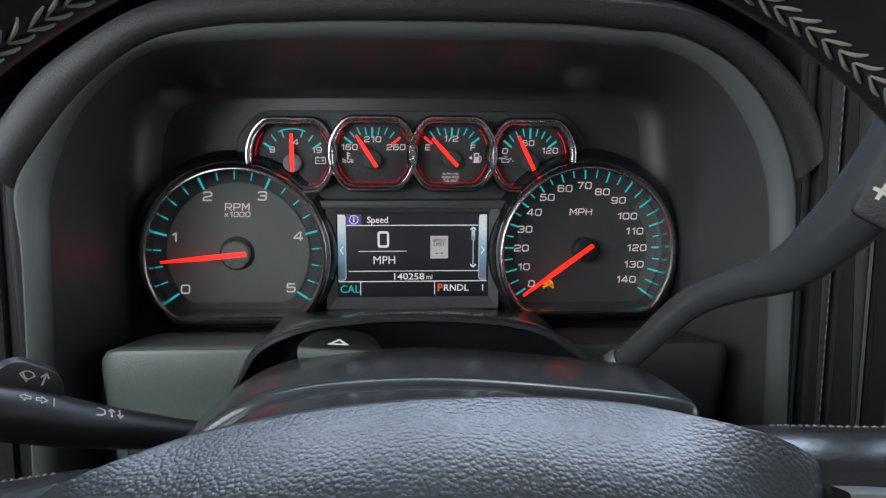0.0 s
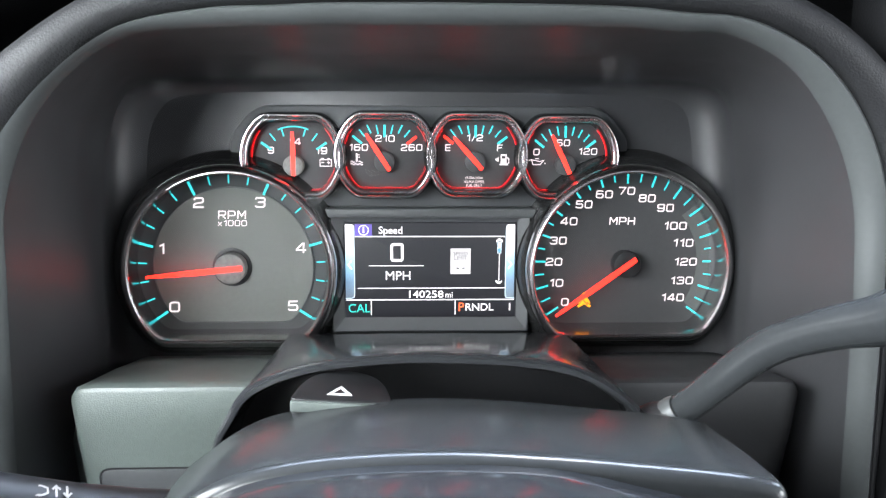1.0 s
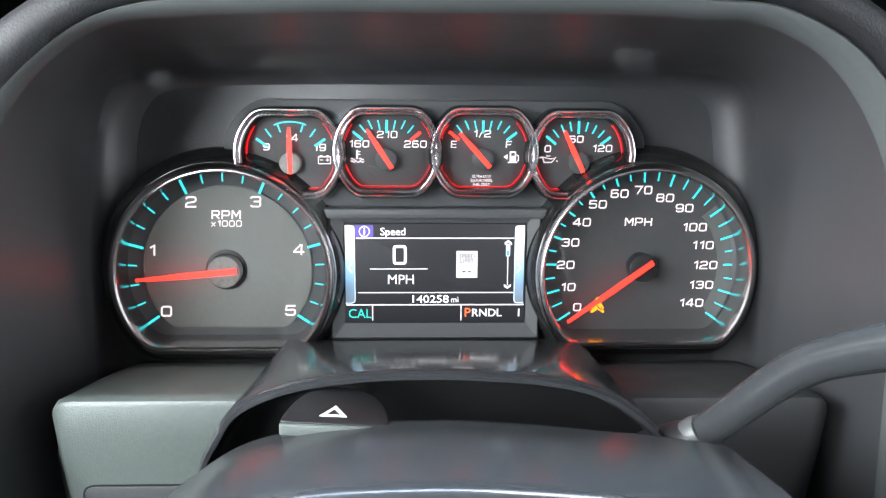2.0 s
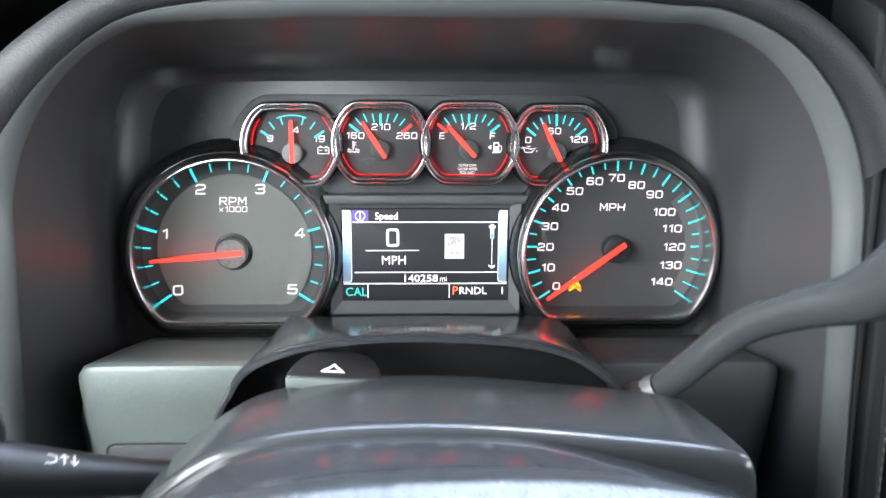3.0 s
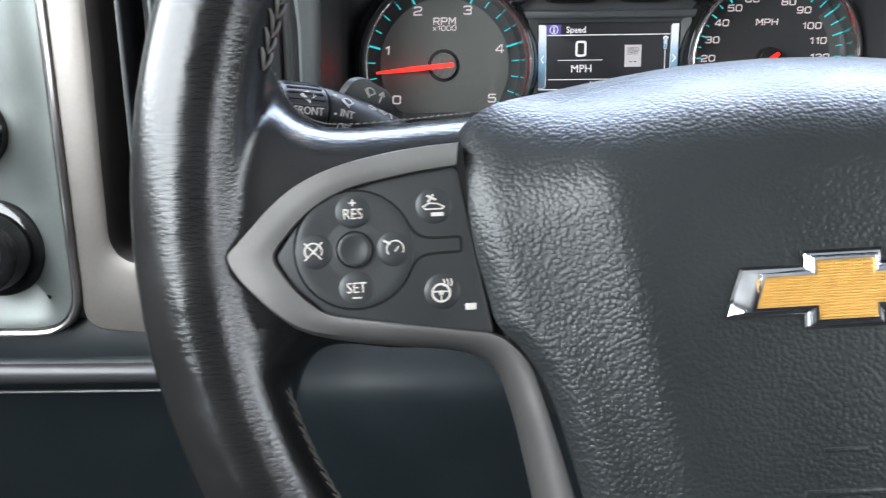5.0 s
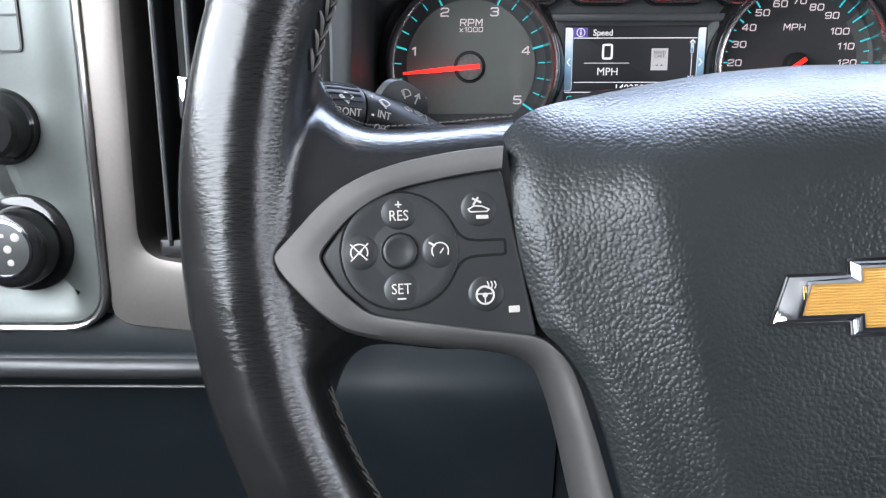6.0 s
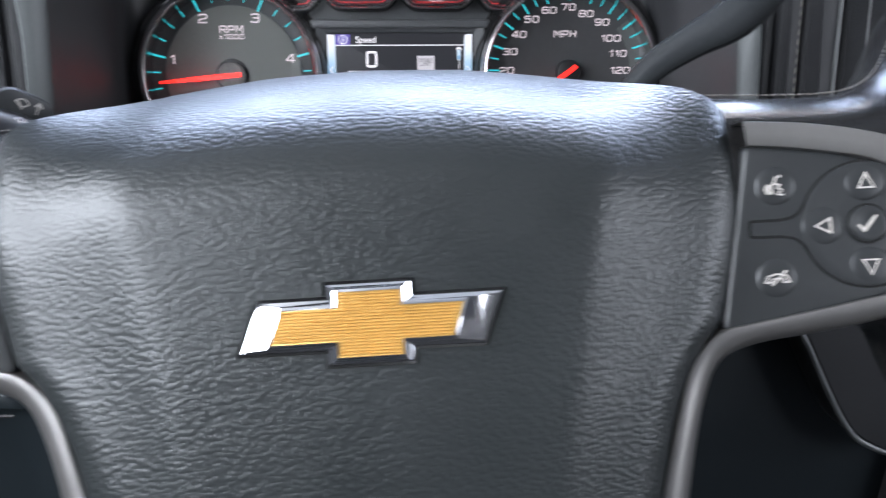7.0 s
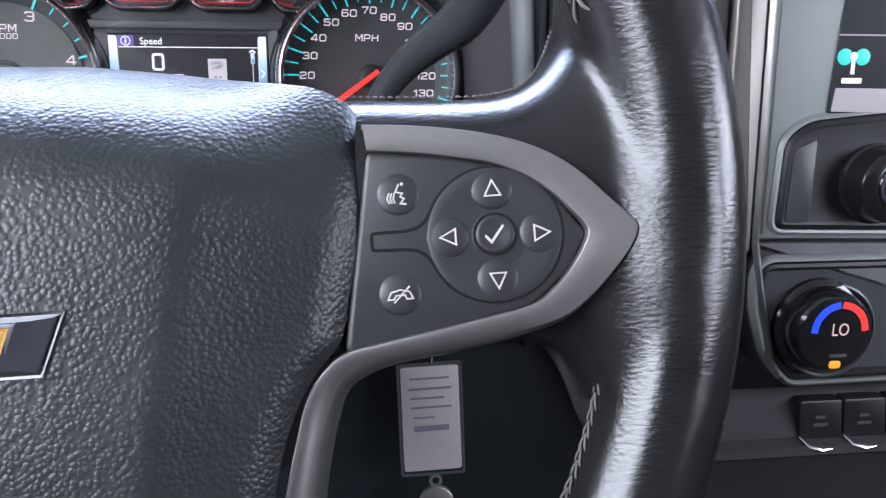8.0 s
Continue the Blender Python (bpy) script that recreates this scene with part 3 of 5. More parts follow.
for i, s in enumerate(("ULTRA LOW", "SULFUR DIESEL", "FUEL ONLY")):
    part("lettering", text_bm(s, 1.45, hub[0] - 0.4, hub[1] - 9.2 - 2.2 * i, Z, 0.85, 0, 0.006), G_WHITE, g)
# pictograms: battery, thermometer over waves, pump, oil can
g, hub, _ = GA[0]
bx, by = hub[0] + 17.6, hub[1] + 1.6
part("battery_sign", merge(stroke([(bx - 3.2, by - 2), (bx + 3.2, by - 2), (bx + 3.2, by + 1.6), (bx - 3.2, by + 1.6)], 0.45, Z, Z + 0.2, True), stroke([(bx - 2.2, by + 2.2), (bx - 1.2, by + 2.2)], 0.6, Z, Z + 0.2), stroke([(bx + 1.2, by + 2.2), (bx + 2.2, by + 2.2)], 0.6, Z, Z + 0.2), stroke([(bx - 2.3, by), (bx - 0.9, by)], 0.4, Z, Z + 0.2), stroke([(bx + 0.9, by), (bx + 2.3, by)], 0.4, Z, Z + 0.2), stroke([(bx + 1.6, by - 0.7), (bx + 1.6, by + 0.7)], 0.4, Z, Z + 0.2)), G_WHITE, g)
g, hub, _ = GA[1]
bx, by = hub[0] - 15.6, hub[1] + 1.0
wave = [(bx - 3.4 + 0.45 * i, by - 2.4 + 0.5 * math.sin(i * 1.25)) for i in range(16)]
part("coolant_sign", merge(stroke([(bx, by - 0.8), (bx, by + 3.4)], 0.9, Z, Z + 0.2), stroke([(bx, by + 2.8), (bx + 1.6, by + 2.8)], 0.45, Z, Z + 0.2), stroke([(bx, by + 1.5), (bx + 1.6, by + 1.5)], 0.45, Z, Z + 0.2), stroke(wave, 0.5, Z, Z + 0.2), stroke([(x, y + 1.3) for x, y in wave[:6]], 0.45, Z, Z + 0.2), stroke([(x, y + 1.3) for x, y in wave[10:]], 0.45, Z, Z + 0.2)), G_WHITE, g)
g, hub, _ = GA[2]
bx, by = hub[0] + 16.4, hub[1] + 1.2
part("pump_sign", merge(slab(box_outline(bx - 1.8, by - 2.8, bx + 1.6, by + 3.0), Z, Z + 0.2, 0.05), stroke([(bx - 2.4, by - 2.9), (bx + 2.2, by - 2.9)], 0.6, Z, Z + 0.2), stroke([(bx + 1.6, by + 1.2), (bx + 2.9, by + 0.6), (bx + 2.9, by - 1.8), (bx + 2.2, by - 2.2)], 0.5, Z, Z + 0.2), loops_mesh([[(bx - 5.2, by, Z), (bx - 3.0, by - 1.4, Z), (bx - 3.0, by + 1.4, Z)], [(bx - 5.2, by, Z + 0.2), (bx - 3.0, by - 1.4, Z + 0.2), (bx - 3.0, by + 1.4, Z + 0.2)]], True, True, True)), G_WHITE, g)
part("pump_window", slab(box_outline(bx - 1.1, by + 0.6, bx + 0.9, by + 2.2), Z + 0.15, Z + 0.35, 0.05), M_DIAL, g)
g, hub, _ = GA[3]
bx, by = hub[0] - 16.0, hub[1] + 1.6
part("oil_can_sign", merge(stroke([(bx - 3.0, by + 1.2), (bx - 2.0, by - 1.6), (bx + 2.0, by - 1.6), (bx + 4.2, by + 0.9), (bx + 1.6, by + 0.2), (bx - 1.6, by + 0.9)], 0.5, Z, Z + 0.2, True), stroke([(bx - 4.4, by + 0.8), (bx - 3.0, by + 1.2)], 0.5, Z, Z + 0.2), stroke([(bx - 0.8, by + 1.8), (bx + 1.0, by + 1.8)], 0.5, Z, Z + 0.2), disc(bx + 4.9, by - 0.9, 0.4, Z, Z + 0.2, 0.05, 10)), G_WHITE, g)

# ---- driver information screen ----
scr = part("screen", slab(box_outline(-49.2, -27.6, 49.2, 27.4, 0.8), -14.0, -0.4, 0.3), G_SCREEN, cluster, "lit colour screen showing speed and gear")
part("screen_surround", loops_mesh([[(x, y, z) for x, y in box_outline(-50.2 - dx, -28.6 - dy, 50.2 + dx, 28.4 + dy, 1.0)] for dx, dy, z in ((-0.6, -0.6, -0.9), (0.3, 0.3, -0.6), (5.6, 6.6, 2.2), (6.1, 7.2, 2.0), (6.4, 8.0, -15))]), M_DASH, cluster, "charcoal moulding sloping in to the screen")
part("ledge", slab(rounded([(-58, 30.5), (58, 30.5), (60, 35.8), (-60, 35.8)], 1.5), -15, 3.0, 0.8), M_DASH, cluster)


def scr_box(x0, y0, x1, y1, material, name="screen_block", z=-0.35):
    part(name, slab(box_outline(x0, y0, x1, y1), z, z + 0.15, 0.02), material, scr, smooth=False)


def scr_text(s, h, x, y, material, wide=1.1, bold=0.0, align="CENTER"):
    part("lettering", text_bm(s, h, x, y, -0.1, wide, 0, bold, 0.05, align), material, scr)


for sx in (-1, 1):
    x0, x1 = (-48.9, -43.8) if sx < 0 else (43.2, 48.3)
    bar = rounded([(x0, -16.4), (x1, -16.4), (x1, 26.5), (x0, 26.5)], [0.2, 1.8, 1.8, 0.2] if sx < 0 else [1.8, 0.2, 0.2, 1.8])
    part("side_bar", slab(bar, -0.35, -0.2, 0.02), G_SIDEBAR, scr, "side bar fading from white to navy", smooth=False)
    xi, xo = (x1, x0) if sx < 0 else (x0, x1)
    part("side_line", stroke([(xi, 24.5), (xi, -14.8), (xi + sx * 0.5, -16.0), (xi + sx * 1.7, -16.5), (xo, -16.5)], 0.45, -0.2, -0.1), G_SCREENPALE, scr, smooth=False)
    xc = (x0 + x1) / 2
    part("chevron", stroke([(xc - sx * 0.9, 5.6), (xc + sx * 0.9, 3.2), (xc - sx * 0.9, 0.8)], 0.8, -0.1, 0.0), G_SCREENWHITE, scr, smooth=False)
scr_box(-43.3, 19.8, -33.6, 26.6, G_PURPLE, "title_block")
part("info_sign", merge(sweep(circle(-38.4, 23.2, 3.0, 24), [(0, -0.2), (0, -0.05), (-0.5, -0.05)]), stroke([(-38.4, 21.8), (-38.4, 23.6)], 0.9, -0.2, -0.05), disc(-38.4, 24.7, 0.5, -0.2, -0.05, 0.02, 10)), G_SCREENWHITE, scr)
scr_text("Speed", 4.1, -23.0, 23.2, G_SCREENWHITE, 0.96, 0.012)
scr_box(-43.0, 19.2, 42.6, 19.8, G_SCREENWHITE, "rule_line")
part("lettering", sweep(rounded([(-23.2, 4.9), (-15.6, 4.9), (-15.6, 15.7), (-23.2, 15.7)], 2.2), [(0, -0.2), (0, -0.05), (-1.5, -0.05), (-1.5, -0.2)]), G_SCREENWHITE, scr)
scr_box(-35.5, 2.3, -4.1, 2.75, G_SCREENWHITE, "rule_line")
scr_text("MPH", 5.2, -18.8, -3.2, G_SCREENWHITE, 1.0)
scr_box(-42.0, -10.9, 43.2, -10.4, G_SCREENWHITE, "rule_line")
scr_box(11.3, -2.4, 22.9, 12.5, G_SCREENSIGN, "limit_sign")
for s, y in (("SPEED", 9.6), ("LIMIT", 7.0)):
    part("lettering", text_bm(s, 2.3, 17.1, y, -0.02, 0.95, 0, 0.0, 0.05), G_SCREENINK, scr)
part("lettering", text_bm("- -", 3.0, 17.1, 1.6, -0.02, 1.2, 0, 0.03, 0.05), G_SCREENINK, scr)
scr_box(39.25, -6.5, 39.65, 9.6, G_SCREENWHITE, "scroll_line")
part("scroll_thumb", sweep(box_outline(38.3, 9.6, 40.6, 16.4, 0.3), [(0, -0.3), (0, -0.15), (-0.4, -0.15), (-0.4, -0.3)]), G_SCREENPALE, scr)
scr_box(38.7, 12.6, 40.2, 16.0, G_SCREENPALE, "scroll_fill", -0.25)
scr_box(38.7, 10.2, 40.2, 12.6, G_SCREENBLUE, "scroll_fill", -0.25)
for k, y in ((1, 18.6), (-1, -8.6)):
    part("scroll_arrow", slab(rounded([(39.45 - 1.9, y - 2.6 * k), (39.45, y - 1.4 * k), (39.45 + 1.9, y - 2.6 * k), (39.45 + 1.9, y - 1.5 * k), (39.45, y), (39.45 - 1.9, y - 1.5 * k)][::k], 0.15, 2), -0.2, -0.05, 0.02), G_SCREENWHITE, scr, smooth=False)
scr_text("140258", 4.1, -3.2, -14.2, G_SCREENWHITE, 1.2, 0.01)
scr_text("mi", 3.4, 10.6, -14.5, G_SCREENWHITE, 0.95)
scr_box(-48.6, -17.8, 48.6, -17.2, G_SCREENWHITE, "rule_line")
scr_text("CAL", 5.0, -41.3, -22.3, G_TEAL, 0.95)
scr_box(-34.6, -26.4, -34.1, -17.8, G_SCREENWHITE, "rule_line")
scr_box(13.9, -26.4, 14.4, -17.8, G_SCREENWHITE, "rule_line")
scr_text("P", 5.0, 17.6, -21.8, G_ORANGE, 1.0, 0.01)
scr_text("RNDL", 4.2, 28.2, -21.9, G_SCREENWHITE, 1.05, 0.01)
scr_text("1", 4.2, 46.0, -21.9, G_SCREENWHITE, 1.05, 0.01)

# clear curved cover over the gauges
rows = []
for j in range(13):
    v = -46 + 162 * j / 12
    rows.append([(u, v, 13 + 0.26 * (v + 46) + 2 * (1 - (u / 182) ** 2)) for u in [-181 + 362 * i / 24 for i in range(25)]])
lens = part("lens", loops_mesh(rows, False), M_GLASS, cluster, "clear curved plastic cover")
lens.visible_shadow = False

# ---- dashboard round the cluster ----
dash = thing("dashboard", DASH, "black truck dashboard with hooded cluster opening and stitched vinyl", "dashboard")
IN = [(-188, -130), (-187, -80), (-186, -37), (-184, 18), (-182, 49), (-170, 81), (-150, 105), (-127, 118.5), (-96, 122), (-40, 124), (10, 124), (72, 124), (124, 121), (150, 108), (170, 83), (182, 53), (186, 18), (188, -37), (189, -80), (190, -130)]
OUT = [(-199, -130), (-198, -80), (-197, -37), (-196, 18), (-197, 50), (-184, 72), (-161, 99), (-131, 121), (-96, 129), (-40, 132), (10, 132.5), (72, 132), (130, 127), (160, 112), (182, 86), (194, 55), (197, 18), (198, -37), (199, -80), (200, -130)]
BACK = [(-184, -130), (-184, -80), (-183, -40), (-182, 18), (-180, 50), (-177, 78), (-170, 95), (-158, 104), (-130, 107), (-90, 108), (-40, 108.5), (10, 108.5), (72, 108), (130, 107), (152, 104.5), (163, 98), (168, 84), (172, 50), (175, 18), (178, -40), (180, -80), (182, -130)]
IN.insert(9, (-66, 123.2))
IN.insert(13, (100, 122.6))
OUT.insert(9, (-66, 130.8))
OUT.insert(13, (102, 129.8))
sp_in, sp_out, sp_back = ([(p.x, p.y) for p in spline([(x, y, 0) for x, y in o], 5)] for o in (IN, OUT, BACK))


def smooth_step(t):
    t = max(0.0, min(1.0, t))
    return t * t * (3 - 2 * t)


def lerp_line(a, b, t):
    return [(p[0] * (1 - t) + q[0] * t, p[1] * (1 - t) + q[1] * t) for p, q in zip(a, b)]


def lifted(line, w):
    return [(x, y, w) for x, y in line]


part("cluster_recess", loops_mesh([lifted(sp_in, 107), lifted(lerp_line(sp_in, sp_back, 0.12), 98), lifted(lerp_line(sp_in, sp_back, 0.45), 60), lifted(lerp_line(sp_in, sp_back, 0.8), 22), lifted(lerp_line(sp_in, sp_back, 0.92), 7), *[lifted(lerp_line(sp_back, [(0, 30)] * len(sp_back), k), w) for k, w in ((0.0, -3), (0.02, -8), (0.05, -11.5), (0.09, -13.3), (0.11, -14))]], False), M_HOOD, dash, "matt black recess walls of the cluster hood")
part("hood_frame", loops_mesh([lifted(sp_in, 106.5), lifted(lerp_line(sp_in, sp_out, 0.08), 109.5), lifted(lerp_line(sp_in, sp_out, 0.5), 114), lifted(lerp_line(sp_in, sp_out, 0.85), 115), lifted(sp_out, 113), lifted(sp_out, 108)], False), M_FRAME, dash, "dark grey satin frame round the cluster opening")
# padded brow over the opening: it springs from the frame's corners and rolls back all round
top_line = [p for p in sp_out if p[1] > 49]
brow_loops = []
for d, w in ((0, 108), (0, 112), (3.5, 115.5), (9, 117), (16, 116), (21, 112), (24, 104), (25.5, 90), (26, 60)):
    row = []
    for i, (x, y) in enumerate(top_line):
        q, r = top_line[max(i - 1, 0)], top_line[min(i + 1, len(top_line) - 1)]
        n = Vector((-(r[1] - q[1]), r[0] - q[0])).normalized()
        n = n.lerp(Vector((math.copysign(0.7, x), 0.72)), max(0.0, 1 - (y - 49) / 30)).normalized()
        k = 1.0 - 0.25 * smooth_step((y - 80) / 45)
        row.append((x + n.x * d * k, y + n.y * d * k, w))
    brow_loops.append(row)
part("brow_pad", loops_mesh([[lp[i] for lp in brow_loops] for i in range(len(top_line))], False, True, True), M_SOFT, dash, "grained black vinyl brow over the cluster hood")


def stitch_line(parent, pts, length=3.4, gap=1.6, r=0.45, label="pale thread stitching"):
    """Single stitches laid end to end along a line."""
    bm = bmesh.new()
    for a, b in zip(pts, pts[1:]):
        a, b = Vector(a), Vector(b)
        d = b - a
        n = int(d.length / (length + gap))
        d.normalize()
        for i in range(n):
            p = a + d * (i * (length + gap))
            q = p + d * length
            s = d.cross(Vector((0, 0, 1))).normalized() * r
            h = Vector((0, 0, r))
            m = (p + q) / 2 + h * 0.8
            loop = [[p + s * 0.3, p + h * 0.3, p - s * 0.3], [m + s, m + h, m - s], [q + s * 0.3, q + h * 0.3, q - s * 0.3]]
            add_loops(bm, loop, False)
    ob = part("stitching", bm, M_THREAD, parent, label)
    return tagged(ob, kind="stuff")


def soft_panel(name, u0, u1, v0, v1, w, label):
    o = rounded([(u0, v0), (u1, v0), (u1, v1), (u0, v1)], 3)
    return part(name, sweep(o, [(0, w - 40), (0, w - 3), (-0.8, w - 0.9), (-3, w)], True, True), M_SOFT, dash, label)


soft_panel("side_panel", -206.4, -195.5, -152, 84, 110, "narrow vinyl strip beside the hood frame")
soft_panel("side_panel", 195.5, 205.6, -152, 150, 110, "narrow vinyl strip beside the hood frame")
soft_panel("side_panel", -228.5, -206, -152, 84, 114, "grained vinyl panel beside the cluster")
soft_panel("side_panel", -246, -229.5, -152, 84, 114.5, "narrow vinyl panel with a stitched seam")
soft_panel("side_panel", 206, 218.5, -152, 150, 114, "grained vinyl panel beside the cluster")
soft_panel("side_panel", 219.5, 240.5, -152, 150, 114.5, "narrow vinyl panel with a stitched seam")
soft_panel("side_panel", 241.5, 306, -152, 150, 112, "plain vinyl panel towards the centre stack")
soft_panel("side_panel", -256, -247, -152, 150, 112, "narrow vinyl edge beside the air vent")
stitch_line(dash, [(-226.3, -150, 114.3), (-226.3, 83, 114.3)])
stitch_line(dash, [(216.4, -150, 114.3), (216.4, 148, 114.3)])
part("piping", tube([(-242.6, -150, 114.5), (-242.6, 83, 114.5)], 1.0, 8), M_TRIMGREY, dash, "pale seam piping")
part("piping", tube([(238, -150, 114.5), (238, 148, 114.5)], 0.9, 8), M_TRIMGREY, dash, "pale seam piping")
part("piping", tube([(255.5, -150, 112), (255.5, 148, 112)], 0.6, 8), M_TRIMGREY, dash, "pale seam piping")
# padded top that runs back to the windshield
top = [(150, 112), (158, 106), (162, 92), (166, 40), (170, -120), (120, -420), (80, -470)]
top = [(p.x, p.y) for p in spline([(a, b, 0) for a, b in top], 6)]
low = [(82, 108), (86, 105), (89, 96), (100, 40), (120, -120), (110, -420), (80, -470)]
low = [(p.x, p.y) for p in spline([(a, b, 0) for a, b in low], 6)]
pads = [(-620, 0), (-400, 0), (-262, 0), (-254, 1), (-240, 1), (-222, 1), (-208, 0.85), (-196, 0.4), (-180, 0.1), (-160, 0), (-80, 0), (0, 0), (80, 0), (160, 0), (240, 0), (320, 0), (700, 0), (1000, 0), (1360, 0)]
part("top_pad", loops_mesh([[(u, v, w) for v, w in lerp_line(top, low, k)] for u, k in pads], False), M_SOFT, dash, "black padded dash top")


def step_profile(k):
    """The side outline of the block under the cluster; k draws it in."""
    base = [(-60, -4), (-50.0, 0), (-43.0, 40), (-37.5, 80), (-36.2, 88), (-37.2, 91), (-39.5, 92), (-60, 88), (-85, 81), (-120, 73), (-170, 62)]
    return [(v - k, w - k) for v, w in base]


block = ((0, 0), (92, 0), (158, 0), (163, 0.5), (167, 2), (170, 5.5), (172.5, 12), (175, 22), (186, 40))
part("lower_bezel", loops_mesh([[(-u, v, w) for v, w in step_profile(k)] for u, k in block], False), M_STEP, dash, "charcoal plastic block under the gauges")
# same block, right half: its shade is put into a darker material
part("lower_bezel", loops_mesh([[(u * 1.035, v, w) for v, w in step_profile(k)] for u, k in block], False), M_MATT, dash, "right half of the charcoal block, shade put into its colour")


def sloped(bm):
    for v in bm.verts:
        v.co.z += 92 + (v.co.y + 40) * 0.245
    return bm


part("card_slot", sloped(slab(rounded([(-161, -150), (-88, -150), (-88, -81), (-161, -81)], 6), -3, 0.9, 0.8)), M_DASH, dash, "rounded rectangular cover plate")
part("card_slot_gap", sloped(sweep(rounded([(-161, -150), (-88, -150), (-88, -81), (-161, -81)], 6), [(1.0, -2), (1.0, 0.25), (0, 0.25), (0, -2)])), M_BLACK, dash)
# arched hood over the steering column
ARCH = [(-97, -90), (-96, -62), (-93, -46), (-88, -35.5), (-79, -22.5), (-58, -13.5), (-31, -9.5), (-3, -8.6), (33, -10.5), (58, -15.5), (75, -25), (87, -37), (92, -50), (95, -66), (96, -90)]
arch = [(p.x, p.y) for p in spline([(x, y, 0) for x, y in ARCH], 5)]
root = [(x * 0.93, -36.5 if y > -34 else min(y, -40) - 6) for x, y in arch]


def arch_ring(t, w, d=0.0):
    line = lerp_line(root, arch, t)
    cx, cy = 0, -60
    return [(x + (cx - x) * d / 90, y + (cy - y) * d / 50, w) for x, y in line]


part("column_arch", loops_mesh([arch_ring(0.0, 2), arch_ring(0.30, 35), arch_ring(0.62, 80), arch_ring(0.88, 112), arch_ring(0.98, 130), arch_ring(1.0, 135), arch_ring(1.0, 137.5, 1.2), arch_ring(1.0, 137.5, 2.8), arch_ring(1.0, 134, 4.2), arch_ring(0.93, 104, 5.5)], False), M_ARCH, dash, "arched black hood over the steering column")
cav = arch_ring(0.95, 105, 4)
part("column_gap", loops_mesh([cav, [(x, -140, 105) for x, y, w in cav]], False), M_BLACK, dash)
# knee bolster below
knee = [(-148, 104), (-160, 108), (-172, 108), (-174, 112), (-180, 115), (-187, 114), (-189, 108), (-196, 104), (-240, 96), (-330, 78), (-430, 60)]
roll = [(-140, 66), (-158, 74), (-172, 84), (-181, 93), (-187, 99), (-193, 103), (-200, 105), (-210, 105.5), (-240, 101), (-330, 80), (-430, 60)]
part("knee_panel", loops_mesh([[(u, v, w) for v, w in lerp_line(knee, roll, k)] for u, k in ((-560, 0), (-400, 0), (-250, 0), (-232, 0), (-222, 0.2), (-213, 0.8), (-206, 1), (-170, 1), (-112, 1), (-60, 1))], False), M_KNEE, dash, "dark lower knee panel with a rolled top edge")
part("knee_panel", loops_mesh([[(u, v, min(w, 96)) for v, w in knee] for u in (-58, 0, 110, 170, 240, 310)], False), M_KNEE, dash, "dark lower knee panel behind the column")
part("knee_strip", tube([(-560, -181, 113), (-380, -181, 113), (-300, -181, 113), (-232, -182, 108), (-222, -184, 100)], 6.4, 14, 0.9), M_HOOD, dash, "grey satin strip along the lower dash")
part("knee_bead", tube([(-560, -195.5, 107), (-300, -195.5, 107), (-232, -196, 104), (-222, -196, 98)], 1.3, 8), M_HOOD, dash, "thin grey bead under the strip")
part("lower_filler", loops_mesh([[(u, -120, 62), (u, -150, 60), (u, -240, 50), (u, -420, 30)] for u in (-320, 0, 320)], False), M_KNEE, dash)

# ---- steering column ----
column = thing("steering_column", CAB, "dark plastic steering column shroud behind the wheel", "steering column")
COLP = [(-60, -96), (-96, -80), (-107, -52), (-102, -33), (-90, -21.5), (-76, -11.5), (-61, -5.5), (-36, -1.2), (0, 0), (33, -2.2), (63, -5.6), (84, -8.2), (98, -10.8), (106, -15.0), (108.5, -34), (104, -56), (94, -80), (60, -96)]
colp = [(p.x, p.y) for p in spline([(x, y, 0) for x, y in COLP], 4)]
st = [(0.3275, 686, 0.95), (0.327, 704, 0.975), (0.3255, 706.8, 0.98), (0.322, 708.4, 0.98), (0.290, 716.0, 1.0), (0.274, 719.5, 1.0), (0.269, 720.3, 1.0), (0.2665, 720.3, 1.0), (0.2645, 719.2, 0.998), (0.2632, 717.0, 0.99), (0.2628, 713.5, 0.985), (0.262, 706, 0.97), (0.255, 694, 0.94), (0.225, 684, 0.90), (0.205, 676, 0.85), (0.200, 660, 0.6)]
part("shroud", loops_mesh([[(x * k, y * 1000, z + dz * k) for x, dz in colp] for y, z, k in st], False), M_COLUMN, column, "smooth dark column shroud")
# glossy collar between the shroud and the wheel, rounder than the shroud
COLLAR = [(-112, 676), (-96, 692), (-74, 708.4), (-58, 715.6), (-36, 719.4), (-5, 720.6), (25, 719.0), (41, 716.2), (61, 710.6), (82, 704.6), (98, 699), (112, 688)]
collar = [(p.x, p.y) for p in spline([(x, z, 0) for x, z in COLLAR], 5)]
part("collar", loops_mesh([[(x * k, y, z + dz) for x, z in collar] for y, dz, k in ((262.5, -24, 0.99), (262.3, -1.2, 1.0), (261.2, 0.0, 1.0), (250, 3.2, 0.99), (238, 6.0, 0.97), (226, 8.2, 0.94), (214, 9.0, 0.90), (210, -16, 0.86))], False), M_ARCH, column, "gloss black collar behind the wheel")
part("shaft_cover", tube([WHEEL @ Vector((0, 10 * MM, -0.03)) * 1000, WHEEL @ Vector((0, -10 * MM, -0.20)) * 1000], 48, 32), M_BLACK, column)
